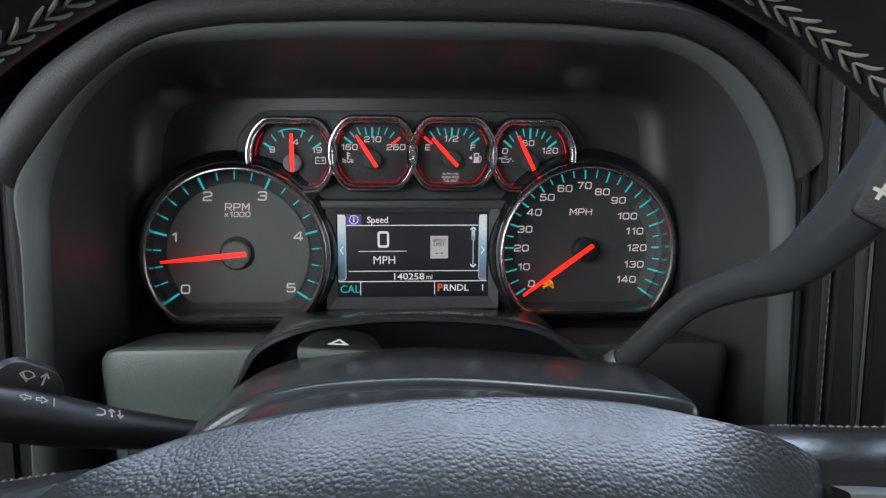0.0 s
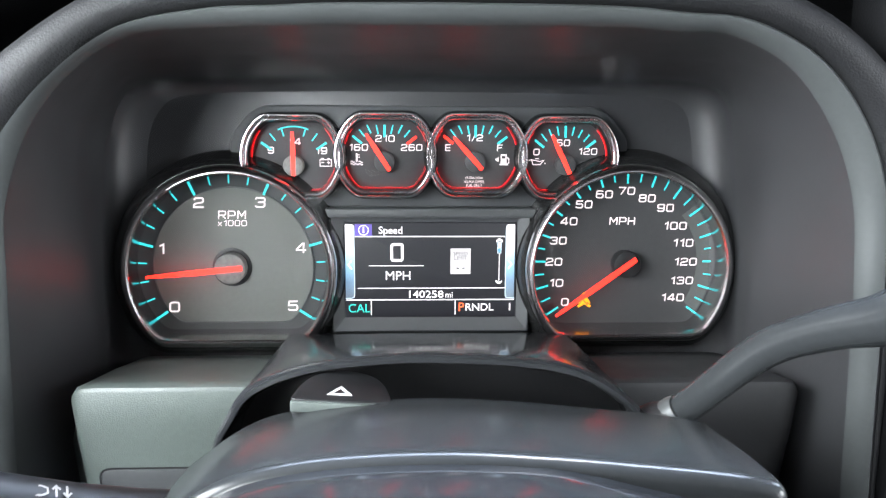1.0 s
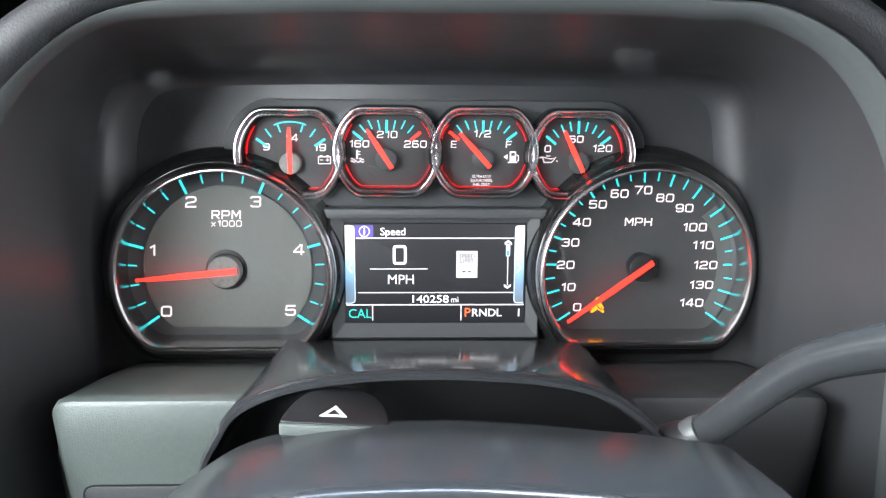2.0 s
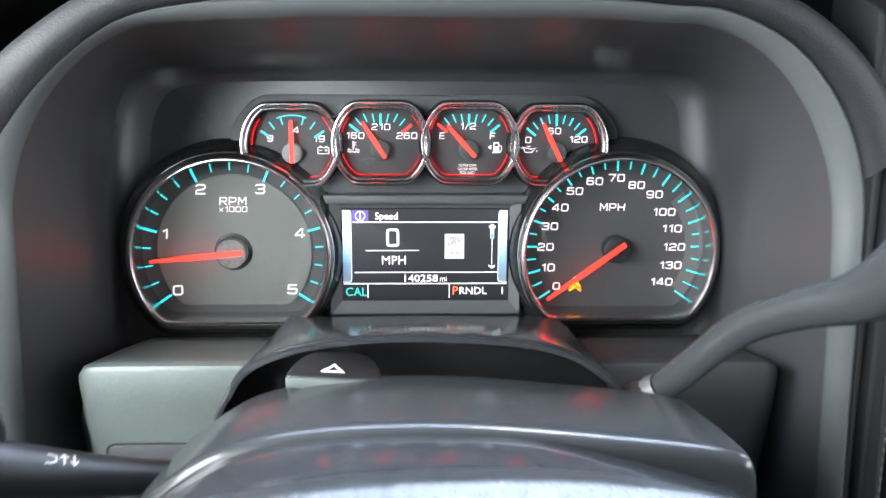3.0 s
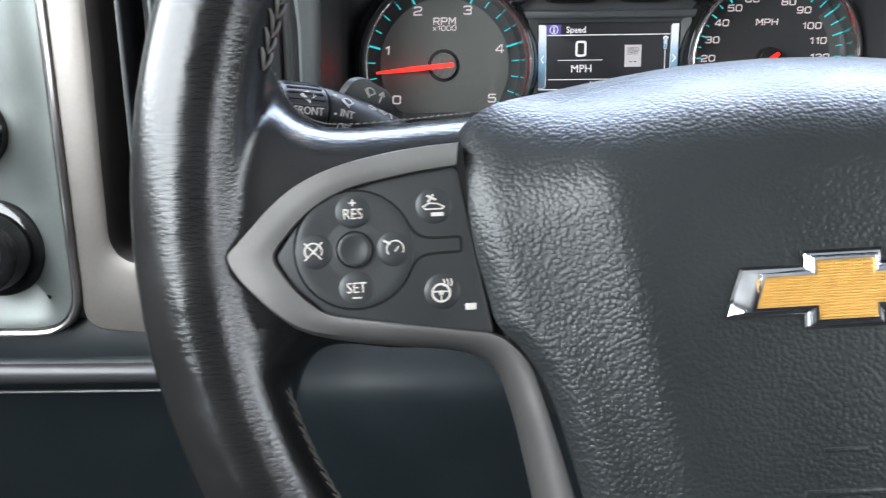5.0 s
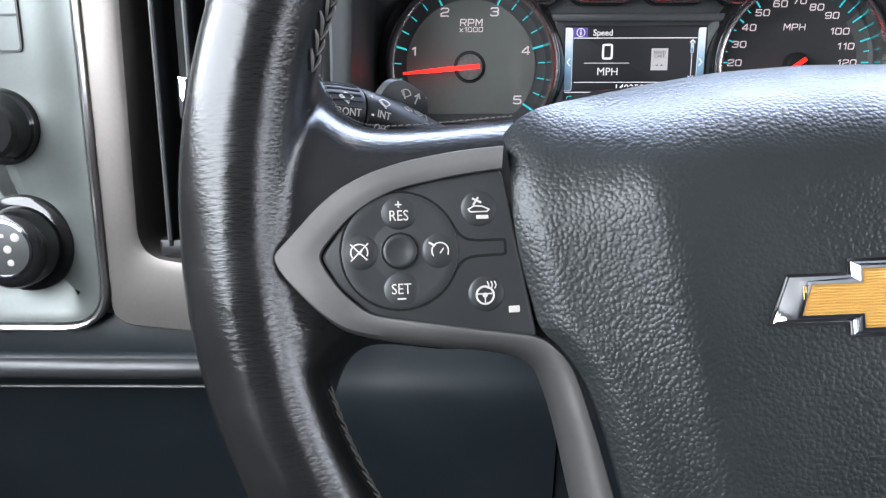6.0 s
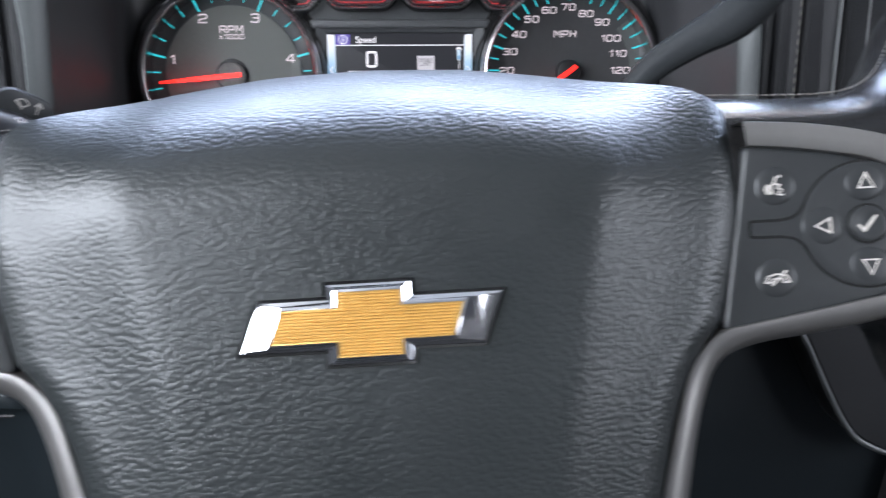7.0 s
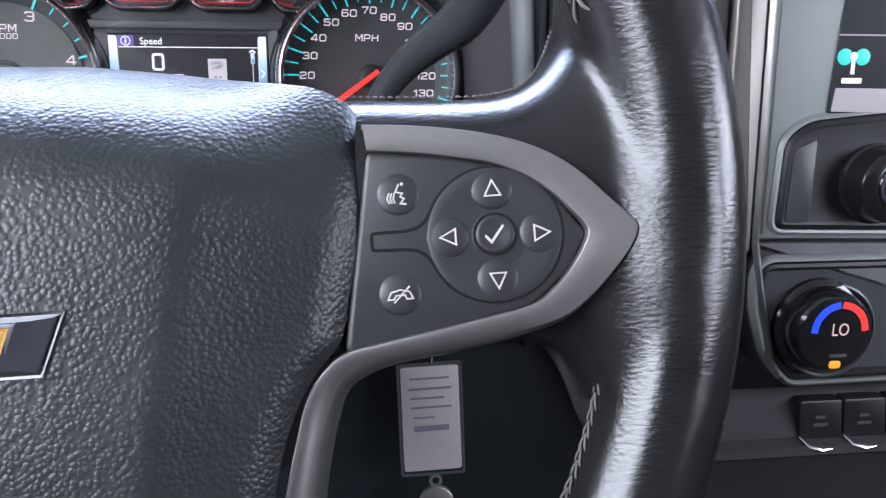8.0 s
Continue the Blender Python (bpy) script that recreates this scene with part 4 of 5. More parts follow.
# hazard button: a rounded tongue standing on the shroud
hz = rounded([(-57, 0), (-19, 0), (-21.5, 15), (-26, 24), (-34, 29), (-44, 29), (-51, 24), (-55, 14)], [3, 3, 5, 5, 6, 6, 5, 5], 4)
bm = slab(hz, -8, 3.2, 1.2)
for v in bm.verts:
    x, y, z = v.co
    v.co = (x, 318 + y * 1.15, 707.5 + z * 0.9 - (y * 0.17) - 0.06 * (x + 38))
hazard = part("hazard_button", bm, M_BLACK, column, "black hazard button with a white triangle")
bm = merge(stroke([(-42.6, 5.0), (-35.2, 5.0), (-38.9, 11.4)], 1.25, 0, 0.25, True))
for v in bm.verts:
    x, y, z = v.co
    v.co = (x, 318 + y * 1.15, 707.5 + 3.2 * 0.9 + z - y * 0.17 - 0.06 * (x + 38) + 0.05)
part("triangle_sign", bm, M_PRINT, hazard)
bm = slab(rounded([(-56.5, -1.2), (-19.5, -1.2), (-19.5, 0.6), (-56.5, 0.6)], 0.6), -2.0, 2.4, 0.8)
for v in bm.verts:
    x, y, z = v.co
    v.co = (x, 318 + y * 1.15, 707.5 + z * 0.9 - 0.06 * (x + 38))
part("button_lip", bm, M_STEP, hazard, "worn grey front edge")

# ---- multifunction stalk ----
stalk = thing("turn_signal_stalk", CAB, "black wiper and turn signal stalk with white pictograms", "stalk")
STP = spline([(-214, 219, 730), (-167.5, 250, 720.5), (-131, 273, 699.5), (-100, 296, 681), (-78, 312, 668)], 24)
STK = [0.0] * 25 + [0.0] * 72
for i in range(97):
    j, f = divmod(i / 24, 1)
    knots = (0.0, 0.414, 0.75, 1.0, 1.2, 1.2)
    STK[i] = knots[int(j)] * (1 - f) + knots[int(j) + 1] * f


def along(s):
    """The stalk's axis: 0 at its tip, 1 where it enters the column."""
    return Vector([float(np.interp(s, STK, [p[k] for p in STP])) for k in range(3)])


def stalk_axes(s):
    d = (along(s + 0.03) - along(s - 0.03)).normalized()
    side = d.cross(Vector((0, 0, 1))).normalized()
    return d, side, side.cross(d).normalized()


part("lever", tube([along(s) for s in (0.415, 0.42, 0.55, 0.68, 0.82, 0.95, 1.18)], [10.0, 10.6, 10.4, 9.4, 7.8, 6.6, 6.6], 28), M_BLACK, stalk, "tapered black lever")
part("wiper_ring", tube([along(s) for s in (0.265, 0.27, 0.33, 0.405, 0.41)], [10.2, 10.9, 11.0, 11.0, 10.2], 28), M_BLACK, stalk, "ribbed wiper ring")
part("end_cap", tube([along(s) for s in (0.0, 0.01, 0.03, 0.10, 0.25, 0.26)], [7.0, 9.0, 10.0, 10.4, 10.6, 10.0], 28), M_POD, stalk, "smooth end cap")
AX, SIDE, UPV = stalk_axes(0.33)
bm = bmesh.new()
for i in range(26):
    a = 2 * math.pi * i / 26 + 0.1
    if math.sin(a) > 0.25 or math.sin(a) < -0.55:
        o = SIDE * math.cos(a) + UPV * math.sin(a)
        bmr = tube([along(s) + o * 11.0 for s in (0.28, 0.395)], 0.55, 5)
        me = bpy.data.meshes.new("tmp")
        bmr.to_mesh(me)
        bmr.free()
        bm.from_mesh(me)
        bpy.data.meshes.remove(me)
part("grip_ribs", bm, M_BLACK, stalk)


def on_stalk(bm, s, r, ang, size=1.0):
    """Wraps flat artwork (x along the stalk, y round it, millimetres) onto the stalk's skin."""
    c = along(s)
    ax, side, upv = stalk_axes(s)
    for v in bm.verts:
        x, y, z = v.co * size
        a = radians(ang) + y / r
        v.co = c + ax * x + (side * math.cos(a) + upv * math.sin(a)) * (r + z)
    return bm


def glyph_arrow(cx, cy, d):
    return stroke([(cx - 2.6 * d, cy - 0.7), (cx - 0.2 * d, cy - 0.7), (cx - 0.2 * d, cy - 1.7), (cx + 2.2 * d, cy), (cx - 0.2 * d, cy + 1.7), (cx - 0.2 * d, cy + 0.7), (cx - 2.6 * d, cy + 0.7)], 0.5, 0, 0.15, True)


def glyph_wiper():
    return merge(stroke([(-3.2, 0.8), (-1.8, 2.2), (0, 2.7), (1.8, 2.2), (3.2, 0.8), (1.2, -1.0), (-1.2, -1.0)], 0.5, 0, 0.15, True), stroke([(-2.2, 1.4), (0.6, -2.2)], 0.8, 0, 0.15))


part("pictogram", on_stalk(merge(glyph_arrow(-4.4, 0, -1), glyph_arrow(3.2, 0, 1), stroke([(8.4, -2.2), (8.4, 2.2)], 0.6, 0, 0.15)), 0.57, 10.35, 58, 0.8), M_LEGEND, stalk)
part("pictogram", on_stalk(merge(stroke([(-6.6, -0.9), (-3.4, -0.9)], 0.7, 0, 0.15), stroke([(-6.6, 0), (-3.4, 0)], 0.7, 0, 0.15), stroke([(-6.6, 0.9), (-3.4, 0.9)], 0.7, 0, 0.15), stroke([(-2.8, -1.5), (-1.0, -1.5), (0.6, -0.8), (0.6, 0.8), (-1.0, 1.5), (-2.8, 1.5)], 0.55, 0, 0.15, True), stroke([(3, -1.6), (3, 1.6)], 0.6, 0, 0.15), stroke([(2.0, 0.6), (3, 1.7), (4.0, 0.6)], 0.6, 0, 0.15), stroke([(6, -1.6), (6, 1.6)], 0.6, 0, 0.15), stroke([(5.0, -0.6), (6, -1.7), (7.0, -0.6)], 0.6, 0, 0.15)), 0.755, 8.7, 62, 1.1), M_LEGEND, stalk)
part("pictogram", on_stalk(glyph_wiper(), 0.465, 10.7, 42, 0.85), M_LEGEND, stalk)
part("lettering", on_stalk(text_bm("INT", 3.6, 0, 0, 0, 0.9, 0, 0.01), 0.465, 10.7, 16, 0.85), M_LEGEND, stalk)
part("lettering", on_stalk(text_bm("OFF", 3.2, 0, 0, 0, 0.9, 0, 0.01), 0.465, 10.7, -14, 0.85), M_LEGEND, stalk)
part("lettering", on_stalk(stroke([(0, 5), (0, -6)], 1.4, 0, 0.15), 0.43, 10.8, 35, 0.8), M_LEGEND, stalk)
part("pictogram", on_stalk(glyph_wiper(), 0.34, 11.1, 36, 0.95), M_LEGEND, stalk)
part("lettering", on_stalk(text_bm("FRONT", 3.6, 0, 0, 0, 0.9, 0, 0.01), 0.34, 11.1, 8, 0.85), M_LEGEND, stalk)
# wash paddle standing up behind the lever
pd = rounded([(-14, -4), (14, -4), (12.5, 4), (8, 9), (-6, 10.5), (-11, 7)], [1, 1, 3, 3, 3, 3])
bm = slab(pd, -2.5, 2.5, 1.0)
AX, SIDE, UPV = stalk_axes(0.545)
PM = Matrix((AX, UPV, SIDE)).transposed().to_4x4()
PM.translation = along(0.555) + UPV * 9.0 - SIDE * 3
for v in bm.verts:
    v.co = PM @ v.co
pad = part("wash_paddle", bm, M_POD, stalk, "thin upright black washer paddle")
bm = merge(glyph_wiper(), stroke([(7.6, -2.6), (7.6, 2.6)], 0.8, 0, 0.15), stroke([(6.0, 1.0), (7.6, 3.0), (9.2, 1.0)], 0.8, 0, 0.15))
for v in bm.verts:
    v.co = PM @ (Vector((v.co.x * 0.8 - 1.5, v.co.y * 0.8 + 5.2, v.co.z + 2.55)))
part("pictogram", bm, M_LEGEND, pad)

# ---- column gear lever ----
lever = thing("gear_lever", CAB, "black column gear lever with a plus and minus rocker", "gear lever")
LP = [(92, 349, 677), (105, 337, 700), (120, 322, 727.5), (133, 306, 743), (146, 287, 757), (155, 272, 779), (163, 262, 800), (170, 255, 825), (177, 250, 850)]
LR = [6.6, 6.6, 7.0, 7.9, 9.6, 12.0, 14.4, 15.6, 13.0]
lp = spline(LP, 5)
lr = [p.x for p in spline([(r, 0, 0) for r in LR], 5)]
part("stem", tube(lp, lr, 24, 0.85, (0.75, -0.1, 0.6)), M_COLUMN, lever, "curved satin black stem")
part("boot", tube([(86, 354, 668), (95, 346, 680), (100, 341, 687)], [14, 12, 9], 20), M_BLACK, lever)
part("collar", tube([(93.5, 347.6, 679.5), (95, 346.2, 682.2), (98.5, 343, 688.5), (100, 341.6, 691)], [7.4, 8.4, 8.2, 7.2], 24), M_TRIMGREY, lever, "grey collar at the foot of the stem")
RZ = Vector((-0.45, -0.87, 0.20)).normalized()
RX = Vector((0.30, -0.25, 0.92)).cross(RZ).normalized()
ROCK = Matrix((RX, RZ.cross(RX), RZ)).transposed().to_4x4()
ROCK.translation = (161, 249, 794)
bm = slab(rounded([(-12, -11), (12, -11), (13, 12), (-13, 12)], 3.5), -8, 3.0, 1.4)
for v in bm.verts:
    v.co = ROCK @ v.co
rocker = part("rocker", bm, M_SOFT, lever, "black shift rocker with white marks")
bm = merge(stroke([(-9.5, 0), (-4.5, 0)], 1.4, 3.0, 3.2), stroke([(-7, -2.6), (-7, 2.6)], 1.4, 3.0, 3.2), stroke([(-0.6, -4.5), (0.6, 4.5)], 0.8, 3.0, 3.2), stroke([(6.5, -3), (7.2, 3)], 1.5, 3.0, 3.2))
for v in bm.verts:
    v.co = ROCK @ v.co
part("rocker_marks", bm, M_LEGEND, rocker)

# ---- steering wheel ----
wheel = thing("steering_wheel", WHEEL, "black leather steering wheel with silver spokes and gold emblem", "steering wheel")
RC, RCX, RCY, RT, RW = 189.0, 1.8, 24.3, 17.8, -20.0
NR, NS = 144, 20


def rim_point(a, b, grow=0.0):
    """Angle a round the wheel, angle b round its section (0: outwards, 90: towards the driver)."""
    swell = 1.0 + 0.06 * math.exp(-((abs(math.sin(a)) - 0.05) / 0.25) ** 2)
    r = RC + (RT * swell + grow) * math.cos(b)
    # the rim leans a little towards the driver at its top
    return (RCX + r * math.cos(a), RCY + r * math.sin(a), RW + r * (0.02 * math.sin(a) + 0.062 * (math.sin(a) + math.sqrt(math.sin(a) ** 2 + 0.06) - 0.245)) + (RT * 1.06 * swell + grow) * math.sin(b))


LEATHER = [loops_mesh([[rim_point(2 * math.pi * i / NR, 2 * math.pi * k / NS) for k in range(NS)] for i in range(NR)] + [[rim_point(0, 2 * math.pi * k / NS) for k in range(NS)]])]


def cross_stitch(name, a0, a1, n, b0, label, size=1.0):
    """A braided seam along the inner side of the rim: crossing pairs of thread."""
    bm = bmesh.new()
    for i in range(n):
        a = radians(a0 + (a1 - a0) * (i + 0.5) / n)
        step = radians((a1 - a0) / n)
        for s in (-1, 1):
            j = random.uniform(-0.12, 0.12) * step
            k = random.uniform(0.8, 1.15)
            pts = [rim_point(a - step * 0.55 + j, b0 + s * 0.19 * k * size, 0.1), rim_point(a - step * 0.1 + j, b0 + s * 0.12 * size, 0.6 * k * size), rim_point(a + step * 0.62 + j, b0 + s * 0.01, 0.3)]
            bmr = tube(spline(pts, 3), [size * q for q in (0.3, 0.42, 0.52, 0.58, 0.52, 0.42, 0.3)], 6)
            me = bpy.data.meshes.new("tmp")
            bmr.to_mesh(me)
            bmr.free()
            bm.from_mesh(me)
            bpy.data.meshes.remove(me)
    ob = part(name, bm, M_THREAD, wheel, label)
    return tagged(ob, kind="stuff")


B_IN = math.pi - 0.22
cross_stitch("stitching", 17, 163, 88, B_IN, "grey cross stitching along the inner rim")
cross_stitch("stitching", 196, 250, 42, math.pi - 0.05, "grey cross stitching along the lower rim", 0.6)
cross_stitch("stitching", 290, 344, 42, math.pi - 0.05, "grey cross stitching along the lower rim", 0.6)


def smooth01(t):
    t = max(0.0, min(1.0, t))
    return t * t * (3 - 2 * t)


def pod_w(x, w):
    """The spokes dish towards the driver as they leave the hub."""
    return w - 11.5 + 0.11 * (abs(x) - 137)


def mirrored(pts, s):
    q = [(s * x, y) for x, y in pts]
    return q if s > 0 else q[::-1]


def to_pod(bm):
    for v in bm.verts:
        v.co.z = pod_w(v.co.x, v.co.z)
    return bm


# leather web from the rim to the hub
WEB = [(92, 63.0, -14), (100, 62.4, -14), (112, 61.6, -14.5), (126, 60.6, -14.5), (140, 60.0, -12.5), (149, 61.0, -11.5), (156, 64.6, -14), (161, 70.5, -20), (165, 77.5, -30), (169, 88, -44), (175, 97, -53), (182, 94, -48), (187, 80, -34)]
PLATE = [(107, 42.3), (98, -9.0), (125, -4.4), (146.5, 0.0), (156.2, 8.6), (161.2, 17.6), (155, 26.6), (145.4, 34.2), (130, 39.0)]
TRIM = [((105.8, 49.3), (106.6, 42.3)), ((118, 48.3), (118, 41.0)), ((130, 46.5), (130, 38.9)), ((139, 44.5), (138, 37.1)), ((147, 41.9), (145, 34.2)), ((155, 37.9), (150.5, 30.7)), ((162, 32.3), (155.2, 26.4)), ((168, 26.0), (158.6, 22.6)), ((172.2, 21.6), (160.6, 20.0)), ((174.6, 18.4), (161.4, 17.4)),
        ((172.8, 13.6), (160.0, 14.0)), ((168, 7.2), (156.4, 8.6)), ((162, 0.2), (151.8, 3.8)), ((155, -5.4), (146, 0.0)), ((142, -9.5), (133, -2.6)), ((126, -12.4), (118, -5.2)), ((113, -14.2), (106, -7.2)), ((104.5, -16.6), (98.0, -8.8)), ((98.4, -20.6), (92.6, -12.4)),
        ((95.0, -29), (87.4, -19)), ((92.0, -41), (83.4, -31.5)), ((89.4, -56), (78.6, -50)), ((85.4, -80), (72.6, -76)), ((80, -110), (65.5, -106)), ((74, -145), (58, -142))]
for s in (-1, 1):
    web_line = spline(WEB, 4)
    loops = []
    for p in web_line:
        mid, half = (p.y + p.z) / 2, (p.y - p.z) / 2
        climb = smooth01((p.x - 167) / 22)
        front = pod_w(p.x, -1.2) * (1 - climb) - 0.6 * climb
        deep, n = 31.0 - 12.0 * climb, 40
        lp = []
        for i in range(n):
            a = 2 * math.pi * i / n
            c, d = math.cos(a), math.sin(a)
            lp.append((s * p.x, mid + half * math.copysign(abs(c) ** 0.75, c), front - deep + deep * math.copysign(abs(d) ** 0.85, d)))
        loops.append(lp)
    LEATHER.append(loops_mesh(loops, True, True, True))
    stitch_pts = [(164.0, 79.5), (160.4, 71.4), (156.4, 66), (150, 62.6), (141, 61.6), (126, 62.2), (112, 63.2), (100, 64)]
    bm = bmesh.new()
    line = [Vector((s * x, y - 0.9, -26.0)) for x, y in stitch_pts]
    line = spline(line, 6)
    for a, b in zip(line, line[1:]):
        bmr = tube([a + (b - a) * 0.05, (a + b) / 2 + Vector((0, 0.2, 0.3)), a + (b - a) * 0.7], [0.2, 0.32, 0.2], 6)
        for v in bmr.verts:
            v.co.z = pod_w(v.co.x, v.co.z)
        me = bpy.data.meshes.new("tmp")
        bmr.to_mesh(me)
        bmr.free()
        bm.from_mesh(me)
        bpy.data.meshes.remove(me)
    tagged(part("stitching", bm, M_THREAD, wheel, "grey seam thread on the spoke"), kind="stuff")
    # satin trim, lofted across its width
    rows = []
    for o, i in TRIM:
        o, i = Vector((s * o[0], o[1], 0)), Vector((s * i[0], i[1], 0))
        prof = []
        arm = smooth01((len(rows) - 10) / 6)
        flat = ((0.0, -6), (0.0, 1.2), (0.02, 1.7), (0.06, 1.85), (0.5, 1.95), (0.955, 1.95), (0.99, 1.0), (1.0, -0.4), (1.02, -8), (1.0, -20))
        bowed = ((0.0, -6), (0.0, 1.1), (0.03, 1.5), (0.12, 1.6), (0.34, 1.0), (0.56, -0.8), (0.76, -4.0), (0.90, -8.5), (0.97, -14), (0.96, -22))
        for (t0, w0), (t1, w1) in zip(flat, bowed):
            t, w = t0 + (t1 - t0) * arm, w0 + (w1 - w0) * arm
            p = i + (o - i) * t
            prof.append((p.x, p.y, pod_w(p.x, w) + 0.5 * smooth01((abs(p.x) - 150) / 26) * (w > -5)))
        rows.append(prof)
    fine = []
    for c in range(10):
        fine.append(spline([rows[r][c] for r in range(len(rows))], 4))
    part("spoke_trim", loops_mesh([[fine[c][r] for c in range(10)] for r in range(len(fine[0]))], False, False, False), M_SATIN, wheel, "satin silver trim round the button pod")
    # button plate
    pl = mirrored(PLATE[::-1], s)
    plo = rounded(pl, 2.0, 3)
    area = sum(plo[i - 1][0] * plo[i][1] - plo[i][0] * plo[i - 1][1] for i in range(len(plo)))
    plo = plo if area > 0 else plo[::-1]
    pod = part("button_plate", to_pod(sweep(plo, [(0.6, -8), (0.2, -0.4), (-0.2, 0.0), (-0.9, 0.2)], True, True)), M_POD, wheel, "matt black button plate")
    C = (s * 138.0, 18.7)
    # round pad with a tongue towards the hub; a dark groove runs round it
    a_neck = math.asin(7.0 / 17.6)
    aa = [a_neck + (2 * math.pi - 2 * a_neck) * i / 48 for i in range(49)]
    ring = [(C[0] - s * 17.6 * math.cos(a), C[1] + s * 17.6 * math.sin(a) * s) for a in aa]
    neck = [(115.0, 2.4), (118.0, 2.9), (120.0, 4.2), (121.2, 5.8)]
    pad_o = [(s * 106.4, 16.5), (s * 106.4, 21.1)] + [(s * x, C[1] + dy) for x, dy in neck] + ring + [(s * x, C[1] - dy) for x, dy in neck[::-1]]
    ar = sum(pad_o[i - 1][0] * pad_o[i][1] - pad_o[i][0] * pad_o[i - 1][1] for i in range(len(pad_o)))
    pad_o = rounded(pad_o if ar > 0 else pad_o[::-1], 1.0, 3)
    part("pad_groove", to_pod(sweep(pad_o, [(0.35, 0.15), (0.35, 0.32), (-0.5, 0.32), (-0.5, 0.1)])), M_GLOSSBLACK, pod)
    part("round_pad", to_pod(sweep(circle(C[0], C[1], 17.3, 48), [(0, 0.1), (-0.1, 0.5), (-1.0, 0.75), (-3.0, 0.55), (-9.5, 0.15), (-11.0, 0.1), (-12.4, 0.6)], False, True)), M_POD, pod, "dished round button pad")
    part("centre_button", to_pod(sweep(circle(C[0], C[1], 5.0, 36), [(0, 0.2), (-0.1, 1.0), (-0.5, 1.25), (-1.2, 1.2), (-2.6, 0.8), (-4.2, 0.65)], False, True)), M_POD, pod, "dished round centre button")
    part("centre_groove", to_pod(sweep(circle(C[0], C[1], 5.2, 32), [(0.4, 0.2), (0.4, 0.75), (-0.2, 0.75)])), M_GLOSSBLACK, pod)
    for dx, dy in ((0, 11.8), (0, -11.9), (11.9, -0.4), (-12.0, 0)):
        part("button", to_pod(dome(C[0] + dx, C[1] + dy, 5.6, 0.1, 1.0)), M_POD, pod, "raised round button")
    for x, y in ((114.0, 30.6), (112.8, 4.9)):
        part("button", to_pod(dome(s * x, y, 5.6, 0.0, 0.95)), M_POD, pod, "raised round button")
    ZB = 1.25
    if s > 0:
        for dx, dy, an in ((0, 11.8, 90), (0, -11.9, -90), (11.9, -0.4, 0), (-12.0, 0.0, 180)):
            tri = [polar((C[0] + dx, C[1] + dy), 2.1 if k == 0 else 2.75, an + (0, 132, 228)[k]) for k in range(3)]
            part("arrow_sign", to_pod(stroke(tri, 0.4, ZB - 0.4, ZB, True)), M_LEGEND, pod)
        part("check_sign", to_pod(stroke([(C[0] - 2.4, C[1] - 0.4), (C[0] - 1.0, C[1] - 2.0), (C[0] + 2.4, C[1] + 2.4)], 0.6, 0.6, 1.0)), M_LEGEND, pod)
        x, y = 114.0, 30.6
        part("voice_sign", to_pod(merge(stroke([(x + 0.2, y + 2.6), (x - 0.8, y + 0.6)], 0.4, ZB - 0.4, ZB), disc(x + 1.0, y + 2.6, 0.4, ZB - 0.4, ZB, 0.05, 10), stroke([(x - 0.6, y + 0.6), (x + 1.0, y + 0.2), (x + 0.4, y - 0.6), (x + 1.4, y - 1.2), (x + 0.4, y - 2.4), (x + 1.8, y - 2.6)], 0.4, ZB - 0.4, ZB), *[stroke([(x - 1.0 - 0.7 * k, y + 0.3), (x - 1.4 - 0.8 * k, y - 1.0), (x - 1.0 - 0.7 * k, y - 2.2)], 0.4, ZB - 0.4, ZB) for k in range(3)])), M_LEGEND, pod)
        x, y = 112.8, 4.9
        part("phone_sign", to_pod(merge(stroke([(x - 3.2, y - 1.2), (x - 2.4, y + 0.6), (x, y + 1.2), (x + 2.4, y + 0.6), (x + 3.2, y - 1.2), (x + 1.6, y - 1.2), (x + 1.2, y - 0.2), (x - 1.2, y - 0.2), (x - 1.6, y - 1.2)], 0.38, ZB - 0.4, ZB, True), stroke([(x - 1.6, y - 2.0), (x + 2.4, y + 2.0)], 0.38, ZB - 0.4, ZB))), M_LEGEND, pod)
    else:
        part("lettering", to_pod(text_bm("RES", 3.1, C[0], C[1] + 10.6, ZB - 0.1, 0.85, 0, 0.0)), M_LEGEND, pod)
        part("lettering", to_pod(text_bm("+", 2.8, C[0], C[1] + 13.8, ZB - 0.2, 1.0, 0, 0.008)), M_LEGEND, pod)
        part("lettering", to_pod(text_bm("SET", 3.1, C[0], C[1] - 11.2, ZB - 0.1, 0.85, 0, 0.0)), M_LEGEND, pod)
        part("lettering", to_pod(stroke([(C[0] - 1.1, C[1] - 14.2), (C[0] + 1.1, C[1] - 14.2)], 0.5, ZB - 0.5, ZB - 0.1)), M_LEGEND, pod)

        def cruise_sign(x, y, crossed):
            arc_pts = [polar((x, y), 2.5, a) for a in range(215, -36, -20)]
            parts = [stroke(arc_pts, 0.4, ZB - 0.4, ZB), stroke([(x, y - 0.6), (x + 1.0, y + 0.8)], 0.4, ZB - 0.4, ZB)]
            if crossed:
                parts += [stroke([(x - 2.4, y - 2.4), (x + 2.6, y + 2.6)], 0.4, ZB - 0.4, ZB), stroke([(x - 2.4, y + 2.4), (x + 2.2, y - 2.2)], 0.4, ZB - 0.4, ZB)]
            else:
                parts += [stroke([(x - 3.2, y + 2.6), (x - 1.6, y + 1.6)], 0.6, ZB - 0.4, ZB)]
            return merge(*parts)

